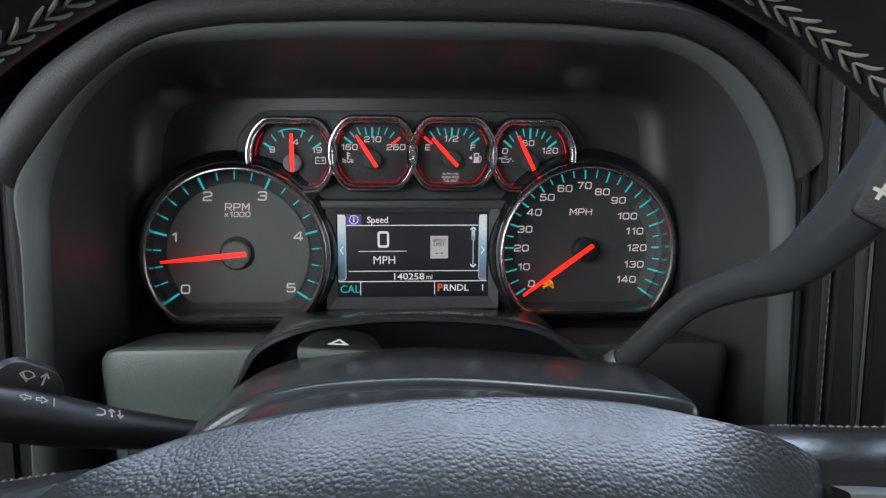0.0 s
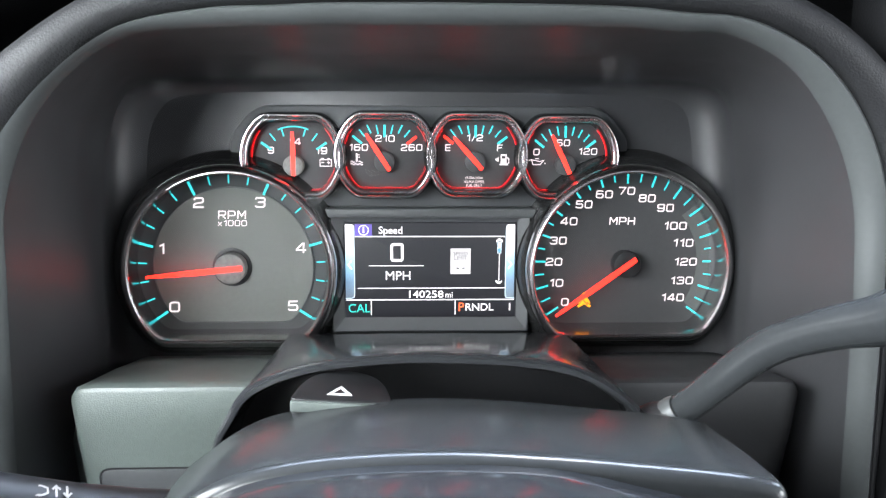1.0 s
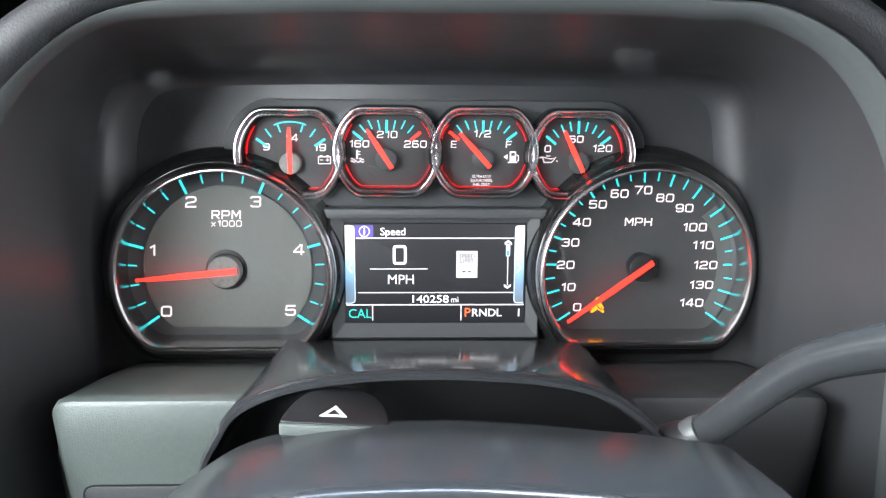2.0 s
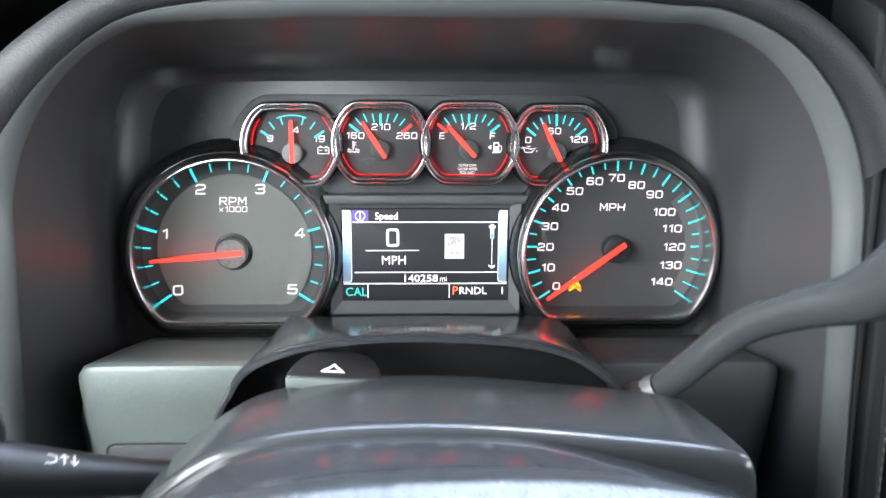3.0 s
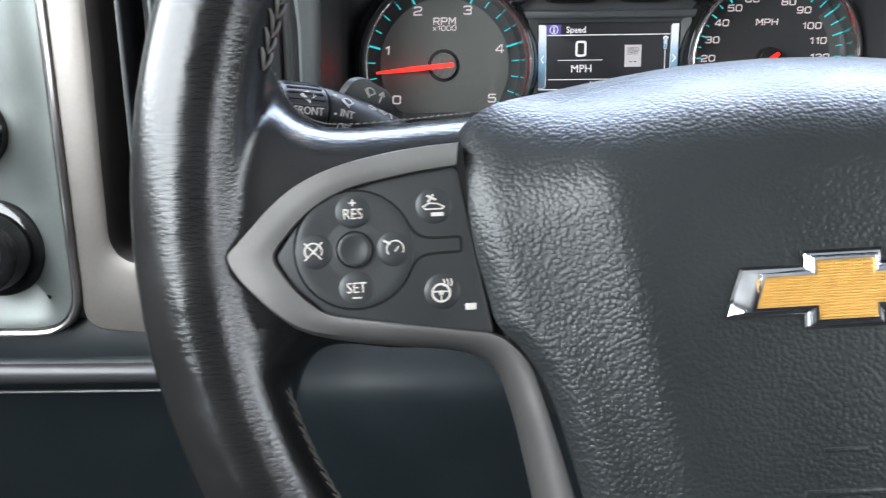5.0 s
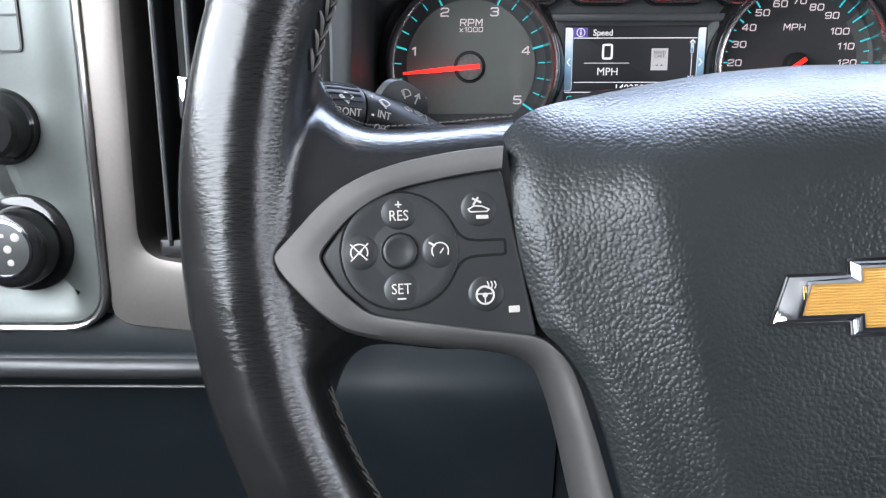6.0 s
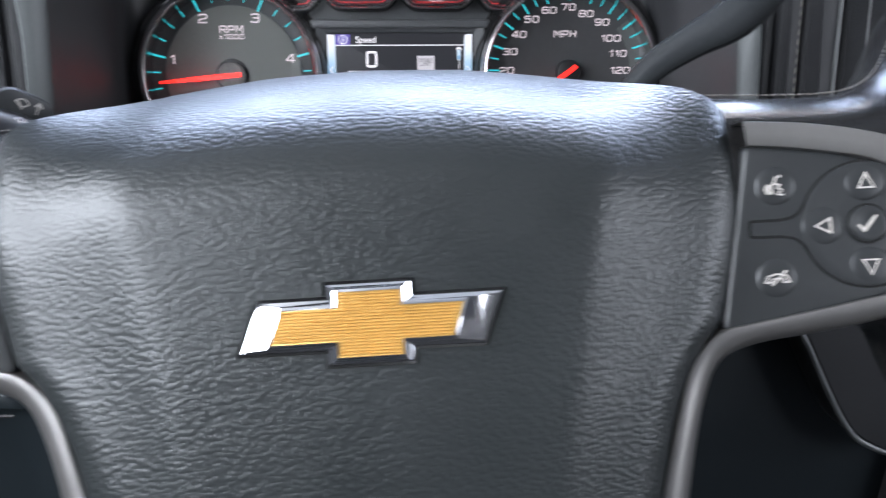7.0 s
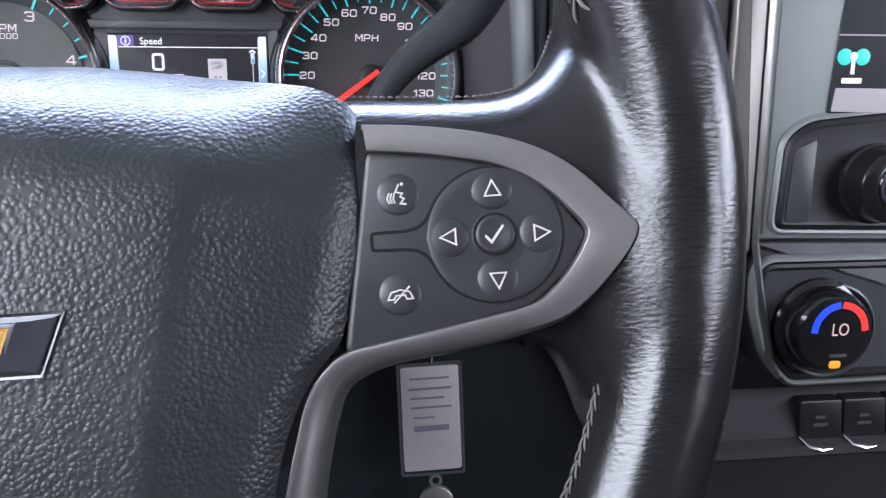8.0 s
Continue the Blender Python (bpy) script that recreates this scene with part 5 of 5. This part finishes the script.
        part("cruise_sign", to_pod(cruise_sign(C[0] + 11.9, C[1] - 0.4, False)), M_LEGEND, pod)
        part("cancel_sign", to_pod(cruise_sign(C[0] - 12.0, C[1], True)), M_LEGEND, pod)
        x, y = -114.0, 30.6
        part("collision_sign", to_pod(merge(stroke([(x - 3.2, y - 0.2), (x - 1.4, y + 0.8), (x + 1.0, y + 0.6), (x + 3.0, y - 0.4), (x + 2.4, y - 1.0), (x - 2.6, y - 1.0)], 0.4, ZB - 0.4, ZB, True), stroke([(x - 1.6, y + 1.2), (x - 0.2, y + 3.2)], 0.6, ZB - 0.4, ZB), stroke([(x - 1.8, y + 3.0), (x + 0.6, y + 1.8)], 0.6, ZB - 0.4, ZB), stroke([(x - 0.6, y - 2.6), (x + 2.4, y - 2.6)], 1.1, ZB - 0.4, ZB))), M_LEGEND, pod)
        x, y = -112.8, 4.9
        part("heated_wheel_sign", to_pod(merge(sweep(circle(x - 0.4, y - 0.4, 2.6, 24), [(0.3, ZB - 0.4), (0.3, ZB), (-0.3, ZB)]), disc(x - 0.4, y - 0.4, 0.8, ZB - 0.4, ZB, 0.05, 12), stroke([(x - 2.6, y), (x + 1.6, y)], 0.4, ZB - 0.4, ZB), stroke([(x - 0.4, y - 0.6), (x - 0.4, y - 2.8)], 0.4, ZB - 0.4, ZB), *[stroke([(x + 0.4 + 1.1 * k, y + 3.6), (x + 0.8 + 1.1 * k, y + 2.6), (x + 0.4 + 1.1 * k, y + 1.6)], 0.4, ZB - 0.4, ZB) for k in range(3)])), M_LEGEND, pod)
        part("indicator_window", to_pod(slab(box_outline(-106.2, -1.1, -102.9, 0.9, 0.3), 0.1, 0.6, 0.15)), M_LEGEND, pod, "small pale indicator window")

# rim and spoke covers are one stretched skin: fused, then relaxed
skin = part("rim", merge(*LEATHER), M_RIM, wheel, "worn black leather rim and spoke covers")
fuse = skin.modifiers.new("fuse", "REMESH")
fuse.mode, fuse.voxel_size, fuse.use_smooth_shade = "VOXEL", 0.0015, True
relax = skin.modifiers.new("relax", "SMOOTH")
relax.factor, relax.iterations = 0.5, 26

# airbag cover: a convex pad whose top rolls back towards the dash
HUB = [(105.8, 30), (108.2, 44), (107.2, 50.5), (102.5, 57.0), (94, 62.4), (80, 66.9), (60, 71.6), (30, 75.4), (0, 76.6)]
HUBL = [(96.8, -6), (91.0, -12.5), (85.4, -21), (81.0, -32), (77.4, -46), (73.6, -62), (68.2, -84), (59, -112), (44, -134), (20, -143), (0, -145)]
right = HUBL[::-1] + [(99.5, 4)] + HUB
right = [(p.x, p.y) for p in spline([(x, y, 0) for x, y in right], 5)]
outline = right + [(-x, y) for x, y in right[::-1]][1:-1]
NRG = 40


loops = []
for k in range(NRG + 1):
    s = (k / NRG) ** 1.5
    lp = []
    for x, y in outline:
        px, py = x * (1 - s), y * (1 - s)
        side = float(np.interp(y if s < 0.02 else py, (-145, -134, -112, -84, -62, -46, -32, -21, -12.5, -6, 4, 30, 50), (20, 44, 59, 68.2, 73.6, 77.4, 81, 85.4, 91, 96.8, 99.5, 105.8, 108.2)))
        brow = float(np.interp(abs(px), (0, 30, 60, 80, 94, 102.5, 108), (76.6, 75.4, 71.6, 66.9, 62.4, 57.0, 51.0)))
        ax = abs(px)
        fall = 42 - 28 * smooth01((ax - 60) / 48)
        roll = fall * max(0.0, 1 - (brow - py) / 44) ** 2.3
        cheek = 4.6 * max(0.0, 1 - (side - ax) / 11) ** 2.2
        chin = 18 * max(0.0, 1 - (py + 145) / 40) ** 2.2
        # the flat front breaks into sloping shoulders along an upright crease and hollow out beyond it
        crease = max(30.0, 65.5 + 0.19 * (py - 44))
        k = max(side - crease, 20) / 40
        q = (ax - crease) / k
        q = (q + math.sqrt(q * q + 5)) * 0.5
        shoulder = k * (0.40 * q - 0.0046 * q * q) * (1 - 0.4 * smooth01((py - 26) / 40)) * (0.8 + 0.2 * smooth01((py + 70) / 80))
        w = -1.3 - roll - cheek - chin - shoulder - 0.00008 * px * px - 0.00012 * (py - 5) ** 2
        lp.append((px, py, w))
    loops.append(lp)
back1 = [(x * 1.0, y, loops[0][i][2] - 6) for i, (x, y) in enumerate(outline)]
back2 = [(x * 0.96, y * 0.96, loops[0][i][2] - 30) for i, (x, y) in enumerate(outline)]
part("hub_pad", loops_mesh([back2, back1] + loops, True, False, True), M_HUB, wheel, "grained black vinyl airbag cover")
# worn embossed lines below the emblem
for x0, x1, y0, h in ((-7.5, 5.0, -45.5, 1.6), (-14.0, 10.5, -57.5, 2.2)):
    part("embossed_line", slab(box_outline(x0, y0 - h / 2, x1, y0 + h / 2, 0.6), -4.0, -1.3 - 0.00012 * (y0 - 5) ** 2 + 0.22, 0.3), M_HUB, wheel)
part("hub_back", loops_mesh([[(x * 0.99, y * 0.985, -24 - (26 if y > 56 else 0)) for x, y in outline], [(x * 0.85, y * 0.85, -62) for x, y in outline], [(x * 0.5, y * 0.5, -90) for x, y in outline]], True, False, True), M_BLACK, wheel)
# lower rim spoke cover
part("lower_spoke", loops_mesh([[(x, y, -14), (x * 1.02, y, -22)] for x, y in [(-66, -134), (-40, -150), (0, -156), (40, -150), (66, -134)]], False), M_SATIN, wheel)
# emblem: chrome surround with sloping sides, gold insert
CH = [(-33, -6.2), (-10.6, -6.4), (-10.6, -10.2), (10.6, -10.2), (10.6, -6.4), (29.2, -6.6), (34.2, 6.4), (10.6, 6.4), (10.6, 10.2), (-10.6, 10.2), (-10.6, 6.4), (-28, 6.4)]
GO = [(-25.6, -4.3), (-8.3, -4.3), (-8.3, -8.3), (8.3, -8.3), (8.3, -4.3), (21.2, -4.3), (24.2, 4.3), (8.3, 4.3), (8.3, 8.3), (-8.3, 8.3), (-8.3, 4.3), (-22.6, 4.3)]
HO = offset(CH, 0.9)
emblem = part("emblem", loops_mesh([[(x, y, -4) for x, y in HO], [(x, y, -0.6) for x, y in HO], [(x, y, -0.9) for x, y in CH], [(x, y, -1.6) for x, y in CH]]), M_GLOSSBLACK, wheel, "bar shaped emblem set into the hub")
part("chrome_surround", loops_mesh([[(x, y, -1.6) for x, y in CH], [(x, y, -0.1) for x, y in CH], [(x, y, 0.25) for x, y in offset(CH, -0.5)], [(x, y, 1.0) for x, y in offset(GO, 0.9)], [(x, y, 1.6) for x, y in offset(GO, 0.2)], [(x, y, 1.65) for x, y in GO], [(x, y, 0.8) for x, y in GO]]), M_CHROME, emblem, "polished chrome surround")
gold = part("gold_insert", loops_mesh([[(x, y, 0.7) for x, y in GO], [(x, y, 1.0) for x, y in GO], [(x, y, 1.15) for x, y in offset(GO, -0.5)]], True, False, True), M_GOLD, emblem, "gold insert with a fine woven pattern")
ribs = bmesh.new()


def gold_span(y):
    if abs(y) > 4.0:
        return -7.6, 7.6
    t = (y + 4.3) / 8.6
    return -25.0 + 3.0 * t + 0.3, 21.2 + 3.0 * t - 0.9


yy = -7.6
while yy <= 7.65:
    a, b = gold_span(yy)
    add_loops(ribs, [[(a, yy - 0.3, 1.12), (b, yy - 0.3, 1.12)], [(a, yy, 1.6), (b, yy, 1.6)], [(a, yy + 0.3, 1.12), (b, yy + 0.3, 1.12)]], False)
    yy += 0.8
for i in range(80):
    x = -24.6 + 0.62 * i
    half = 7.6 if abs(x) < 7.7 else 3.9
    add_loops(ribs, [[(x - 0.2, -half, 1.12), (x - 0.2, half, 1.12)], [(x, -half, 1.34), (x, half, 1.34)], [(x + 0.2, -half, 1.12), (x + 0.2, half, 1.12)]], False) if x < 21.5 else None
part("ribs", ribs, M_GOLD, gold)

# ---- dash end by the driver's door: switch panel and air vent ----
left_panel = thing("switch_panel", DASH, "silver grey light switch panel at the dash end", "switch panel")
o = rounded([(-470, -152), (-338, -152), (-338, 90), (-470, 90)], [4, 26, 10, 4], 6)
part("panel", sweep(o, [(0, 70), (0, 113), (-1.5, 115), (-8, 114), (-16, 108), (-30, 106)], False, True), M_SILVERPANEL, left_panel, "dished silver grey panel")
part("bright_edge", sweep(o, [(-0.8, 112), (0.4, 116.2), (2.0, 117), (3.4, 116), (4.0, 109)]), M_BEZEL, left_panel, "thin bright edge moulding")
knob = part("light_knob", sweep(circle(-385, -103, 24, 40), [(6, 106), (5, 109), (2.5, 110.5), (0, 111), (-1, 126), (-3, 129), (-7, 130.5)], False, True), M_GLOSSBLACK, left_panel, "black rotary headlamp switch")
part("knob_ring", sweep(circle(-386, -101, 16.5, 36), [(0.6, 128), (0.6, 131), (-0.6, 131.4), (-1.2, 130.5)]), M_CHROME, knob)
part("knob_face", disc(-386, -101, 15.6, 128, 130.9, 0.4), M_TRIMGREY, knob, "mirrored grey knob face")
part("lamp_sign", merge(disc(-383, -101, 2.4, 130.8, 131.1, 0.1, 14), disc(-378, -94, 2.6, 130.8, 131.1, 0.1, 14), disc(-382, -109, 2.0, 130.8, 131.1, 0.1, 14), stroke([(-393, -94), (-385, -93)], 2.2, 130.8, 131.1)), M_LEGEND, knob)
part("dimmer_knob", sweep(circle(-391, -33, 19, 40), [(3.5, 106), (3, 109), (1, 111), (0, 112), (-1.5, 122), (-4, 124)], False, True), M_GLOSSBLACK, left_panel, "black round dimmer dial")
part("button_outline", sweep(box_outline(-420, 10, -373.5, 62, 3), [(0.6, 106), (0.6, 107.2), (-0.6, 107.2), (-0.6, 106)]), M_BLACK, left_panel)
part("button_outline", stroke([(-400, 30), (-374, 30)], 1.2, 106, 107), M_BLACK, left_panel)

vent = thing("air_vent", DASH, "dark air vent with upright slats in a satin bronze surround", "air vent")
hole = rounded([(-315, -110), (-257, -118), (-257, 92), (-312, 92)], [18, 4, 4, 8], 6)
vo = rounded([(-334.5, -152), (-256.6, -160), (-256.6, 110), (-334.5, 110)], [14, 2, 4, 4], 6)
part("surround", loops_mesh([lifted(offset(vo, -0.0), 100), lifted(vo, 112.5), lifted(offset(vo, -1.2), 113.6), lifted(lerp_line(vo, hole, 0.85), 114.2), lifted(hole, 112.5), lifted(offset(hole, -1.0), 106), lifted(offset(hole, -1.0), 60)]), M_BRONZE, vent, "satin bronze grey vent surround")
part("duct", sweep(offset(hole, -1.0), [(0, 62), (0, 60)], True, False), M_BLACK, vent)
for u in (-296.5, -277.8, -264):
    bm = box(u - 1.3, u + 1.3, -104 if u < -290 else -112, 92, 74, 108.5, 0.4)
    sl = part("slat", bm, M_BLACK, vent, "upright black slat")
    part("slat_edge", tube([(u, -100 if u < -290 else -108, 109), (u, 92, 109)], 1.5, 8), M_TRIMGREY, sl, "grey front edge")
part("slider_tab", box(-282.5, -275.5, -28, -4, 106, 117, 1.4), M_CHROME, vent, "bright slider tab")
part("thumb_wheel", box(-304, -258, -112, -100, 92, 108, 2), M_BLACK, vent, "black thumb wheel at the vent foot")
part("thumb_mark", slab(box_outline(-290, -109, -262, -102, 1), 107.8, 108.6, 0.2), M_TRIMGREY, vent)

# ---- centre stack ----
pillar = thing("stack_pillar", DASH, "satin bronze grey upright beside the centre stack", "trim")
part("strip", sweep(rounded([(308, -98), (328, -98), (325.5, 120), (308, 120)], 3), [(0, 80), (0, 113), (-1.2, 114.6), (-3, 115)], False, True), M_BRONZE, pillar)
part("bright_edge", loops_mesh([lifted([(326, 120), (328.6, -92), (334, -120), (345, -168), (352, -176)], 114), lifted([(327.4, 120), (330.4, -92), (336, -119), (347, -166), (353.4, -174)], 117), lifted([(329.4, 120), (332.6, -91), (338, -118), (349, -164), (355, -172)], 115)], False), M_BEZEL, pillar, "thin bright edge moulding")
stack = thing("centre_stack", DASH, "grey centre stack with radio, climate knob and switches", "centre console")
o = rounded([(331.5, -91), (620, -97), (620, 120), (330, 120)], [3, 4, 4, 4], 5)
part("panel", sweep(o, [(0, 70), (0, 109), (-1.5, 111), (-5, 111.5)], False, True), M_STACK, stack, "satin grey upper stack panel")
o = rounded([(338, -122), (352, -180), (620, -186), (620, -97.6), (331, -91.6)], [10, 14, 4, 4, 3], 5)
part("panel", sweep(o, [(0, 70), (0, 108.5), (-1.2, 110.2), (-4, 110.8)], False, True), M_DASH, stack, "dark grey lower stack panel")
scro = rounded([(368, -18), (600, -22), (600, 90), (376, 90)], 2)
rad = part("radio_screen", slab(scro, 100, 113.2, 0.6), G_SCREEN, stack, "dark radio screen with teal icons")
part("soft_key", slab(rounded([(369.5, -17), (470, -19), (470, -5), (371, -4)], 1), 113.0, 113.6, 0.2), G_SCREENGREY, rad, "grey lit soft key strip")
part("tower_icon", merge(disc(374.8, 13, 4.6, 113.0, 113.5, 0.1, 20), disc(385.4, 13, 4.6, 113.0, 113.5, 0.1, 20)), G_TEAL, rad, "teal radio tower icon")
part("tower_mast", merge(disc(380, 13.5, 2.2, 113.2, 113.8, 0.1, 14), slab(box_outline(379, 3.5, 381, 13), 113.2, 113.8, 0.1), slab(box_outline(374, -1.5, 386, 1.5, 0.8), 113.2, 113.8, 0.1)), G_SCREENWHITE, rad)
part("screen_line", slab(box_outline(370, 24.5, 600, 25.3), 113.0, 113.4, 0.05), G_SCREENGREY, rad)
part("icon_bars", merge(disc(410, 13, 4.6, 113.0, 113.5, 0.1, 20), slab(box_outline(404, -1.5, 416, 1.5, 0.8), 113.2, 113.8, 0.1)), G_TEAL, rad)
# radio control box
ro = rounded([(343, -83), (600, -90), (600, -12), (405, -19), (358, -23.5), (345, -33)], [5, 4, 4, 10, 8, 8], 5)
ctl = part("radio_control_box", sweep(ro, [(1.5, 108), (1.2, 112), (0, 114.5), (-2, 115.5), (-4, 115)], False, True), M_BLACK, stack, "black radio control box")
part("silver_button", slab(rounded([(347, -80), (362, -80), (362, -32), (349, -38)], 3), 113, 116.4, 0.8), M_TRIMGREY, ctl, "tall grey button")
part("volume_knob", sweep(circle(401, -58, 22, 36), [(2, 113), (1.5, 117), (0, 118), (-1.5, 132), (-4, 134), (-9, 134.5)], False, True), M_GLOSSBLACK, ctl, "black volume knob")
part("knob_ring", sweep(circle(402, -57, 12, 32), [(0.8, 133), (0.8, 136), (-0.8, 136.4), (-1.6, 135)]), M_CHROME, ctl)
part("box_edge", sweep(ro, [(5.0, 110), (4.6, 112.2), (3.0, 113.6), (1.4, 113.4), (1.0, 111)]), M_STACK, ctl)
# climate box
ho = rounded([(336, -105), (600, -105), (600, -176), (362, -177), (346, -160), (337, -130)][::-1], [10, 8, 4, 4, 8, 6][::-1], 5)
clim = part("climate_panel", sweep(ho, [(1.5, 108), (1.2, 112), (0, 114), (-2, 114.6), (-4.5, 111), (-6, 108)], False, True), M_BLACK, stack, "black climate control panel")
part("box_edge", sweep(ho, [(5.5, 109.5), (5.0, 112.6), (3.2, 114.4), (1.5, 114.4), (1.0, 112)]), M_STACK, clim, "grey edge moulding")
ck = part("temperature_knob", sweep(circle(376, -143, 25, 44), [(4, 108), (3.4, 114), (1.2, 116), (0, 116.5), (-1.2, 128), (-3.2, 130.5), (-7, 131)], False, True), M_GLOSSBLACK, clim, "black temperature knob with lit display")
part("knob_ring", sweep(circle(383, -147, 29, 44), [(0.4, 110), (0.4, 114.6), (-0.8, 115.2), (-1.8, 114)]), M_TRIMGREY, ck)
arc_b = [polar((378, -141.5), 15.6, a) for a in range(178, 88, -10)]
arc_r = [polar((378, -141.5), 15.6, a) for a in range(84, -4, -10)]
part("cold_arc", stroke(arc_b, 4.0, 131, 131.4), G_BLUE, ck, "lit blue arc")
part("hot_arc", stroke(arc_r, 4.0, 131, 131.4), G_HOT, ck, "lit red arc")
part("lettering", text_bm("LO", 7.4, 378.5, -140.5, 131.0, 0.8, 0, 0.0), G_PEACH, ck)
part("lamp", slab(rounded([(373.5, -164), (380.5, -164), (380.5, -159.5), (373.5, -159.5)], 1.8), 130.8, 131.6, 0.2), G_AMBER, ck, "lit amber lamp")
part("lettering", merge(slab(box_outline(373, -157.5, 384, -155.5), 130.9, 131.2, 0.05)), M_TRIMGREY, ck)
# lower side panel with a pale curved edge, between the column and the stack
curve = [(p.x, p.y) for p in spline([(220, -130, 0), (228, -144, 0), (234, -154, 0), (245, -175.5, 0), (257, -197, 0), (267, -210, 0), (276.5, -216, 0), (287, -220.5, 0), (306, -224, 0)], 4)]
part("lower_side_panel", loops_mesh([[(x, y, 80) for x, y in curve + [(306, -130)]], [(x, y, 123) for x, y in curve + [(306, -130)]], [(x + 2, y + 2, 126) for x, y in curve] + [(306, -130, 126)]], True, False, True), M_BLACK, stack, "black lower side panel")
part("edge_bead", tube([(x, y, 126) for x, y in curve], 1.7, 10), M_TRIMGREY, stack, "pale curved edge bead")
# row of rocker switches on a ledge
ledge = part("switch_ledge", loops_mesh([[(u, v, w) for v, w in ((-186, 104), (-192, 110), (-214, 116), (-218, 122), (-223, 123), (-226, 116), (-232, 108), (-300, 96), (-420, 80))] for u in (308, 345, 380, 620)], False), M_MATT, stack, "black switch ledge")
for i in range(4):
    x0 = 369 + 29 * i
    sw = part("rocker_switch", slab(rounded([(x0, -216), (x0 + 28, -216), (x0 + 26, -190), (x0 - 2, -190)], 2), 104, 117.5, 1.2), M_BLACK, stack, "black rocker switch")
    part("pictogram", merge(stroke([(x0 + 9, -206), (x0 + 17, -206)], 2.0, 117.4, 117.7), stroke([(x0 + 10, -201), (x0 + 15, -201)], 2.0, 117.4, 117.7)), M_TRIMGREY, sw)
    part("chrome_lip", tube([(x0 - 1, -213, 118), (x0 + 4, -218.5, 121.5), (x0 + 12, -220, 123), (x0 + 19, -219.5, 122.5)], [0.7, 1.5, 1.7, 0.7], 8), M_DARKCHROME, sw)

# ---- key and tag hanging from the column ----
tag = thing("key_tag", CAB, "cream card tag in a clear sleeve hanging from the ignition key", "tag")
TAGM = Matrix.Translation((142, 338, 532)) @ Euler((radians(78), 0, radians(-2))).to_matrix().to_4x4() @ Matrix.Rotation(radians(2.5), 4, "Z")


def on_tag(bm):
    for v in bm.verts:
        v.co = TAGM @ v.co
    return bm


part("card", on_tag(slab(rounded([(-16.5, -30), (16.5, -30), (16.5, 32), (-16.5, 32)], 2), -0.8, 0.6, 0.2)), M_PAPER, tag, "cream printed card")
part("sleeve", on_tag(sweep(rounded([(-18.5, -33), (18.5, -33), (18.5, 34), (-18.5, 34)], 2), [(0, -1.4), (0, 0.7), (-1.6, 0.7), (-1.6, -1.4)])), M_TRIMGREY, tag, "clear grey plastic edge")
for y, x0, x1, h in ((25, -11, 11, 1.2), (19, -12, 12, 1.4), (13.5, -11, 8, 1.2), (8, -11, 12, 1.2), (2, -10, 2, 1.0), (-4.5, -10, 10, 3.4)):
    part("print_bar", on_tag(slab(box_outline(x0, y - h / 2, x1, y + h / 2), 0.6, 0.8, 0.05)), M_INK, tag, smooth=False)
part("eyelet", on_tag(sweep(circle(1, -36.5, 3, 20), [(0.8, -0.8), (0.8, 0.8), (-0.8, 0.8), (-0.8, -0.8)])), M_KEY, tag)
part("key_head", on_tag(disc(1, -50, 10, -1.5, 1.5, 0.8)), M_KEY, tag, "round worn metal key head")
part("cord", on_tag(tube([(1, 33, 0), (4, 50, -6), (2, 72, -20)], 0.9, 8)), M_BLACK, tag)
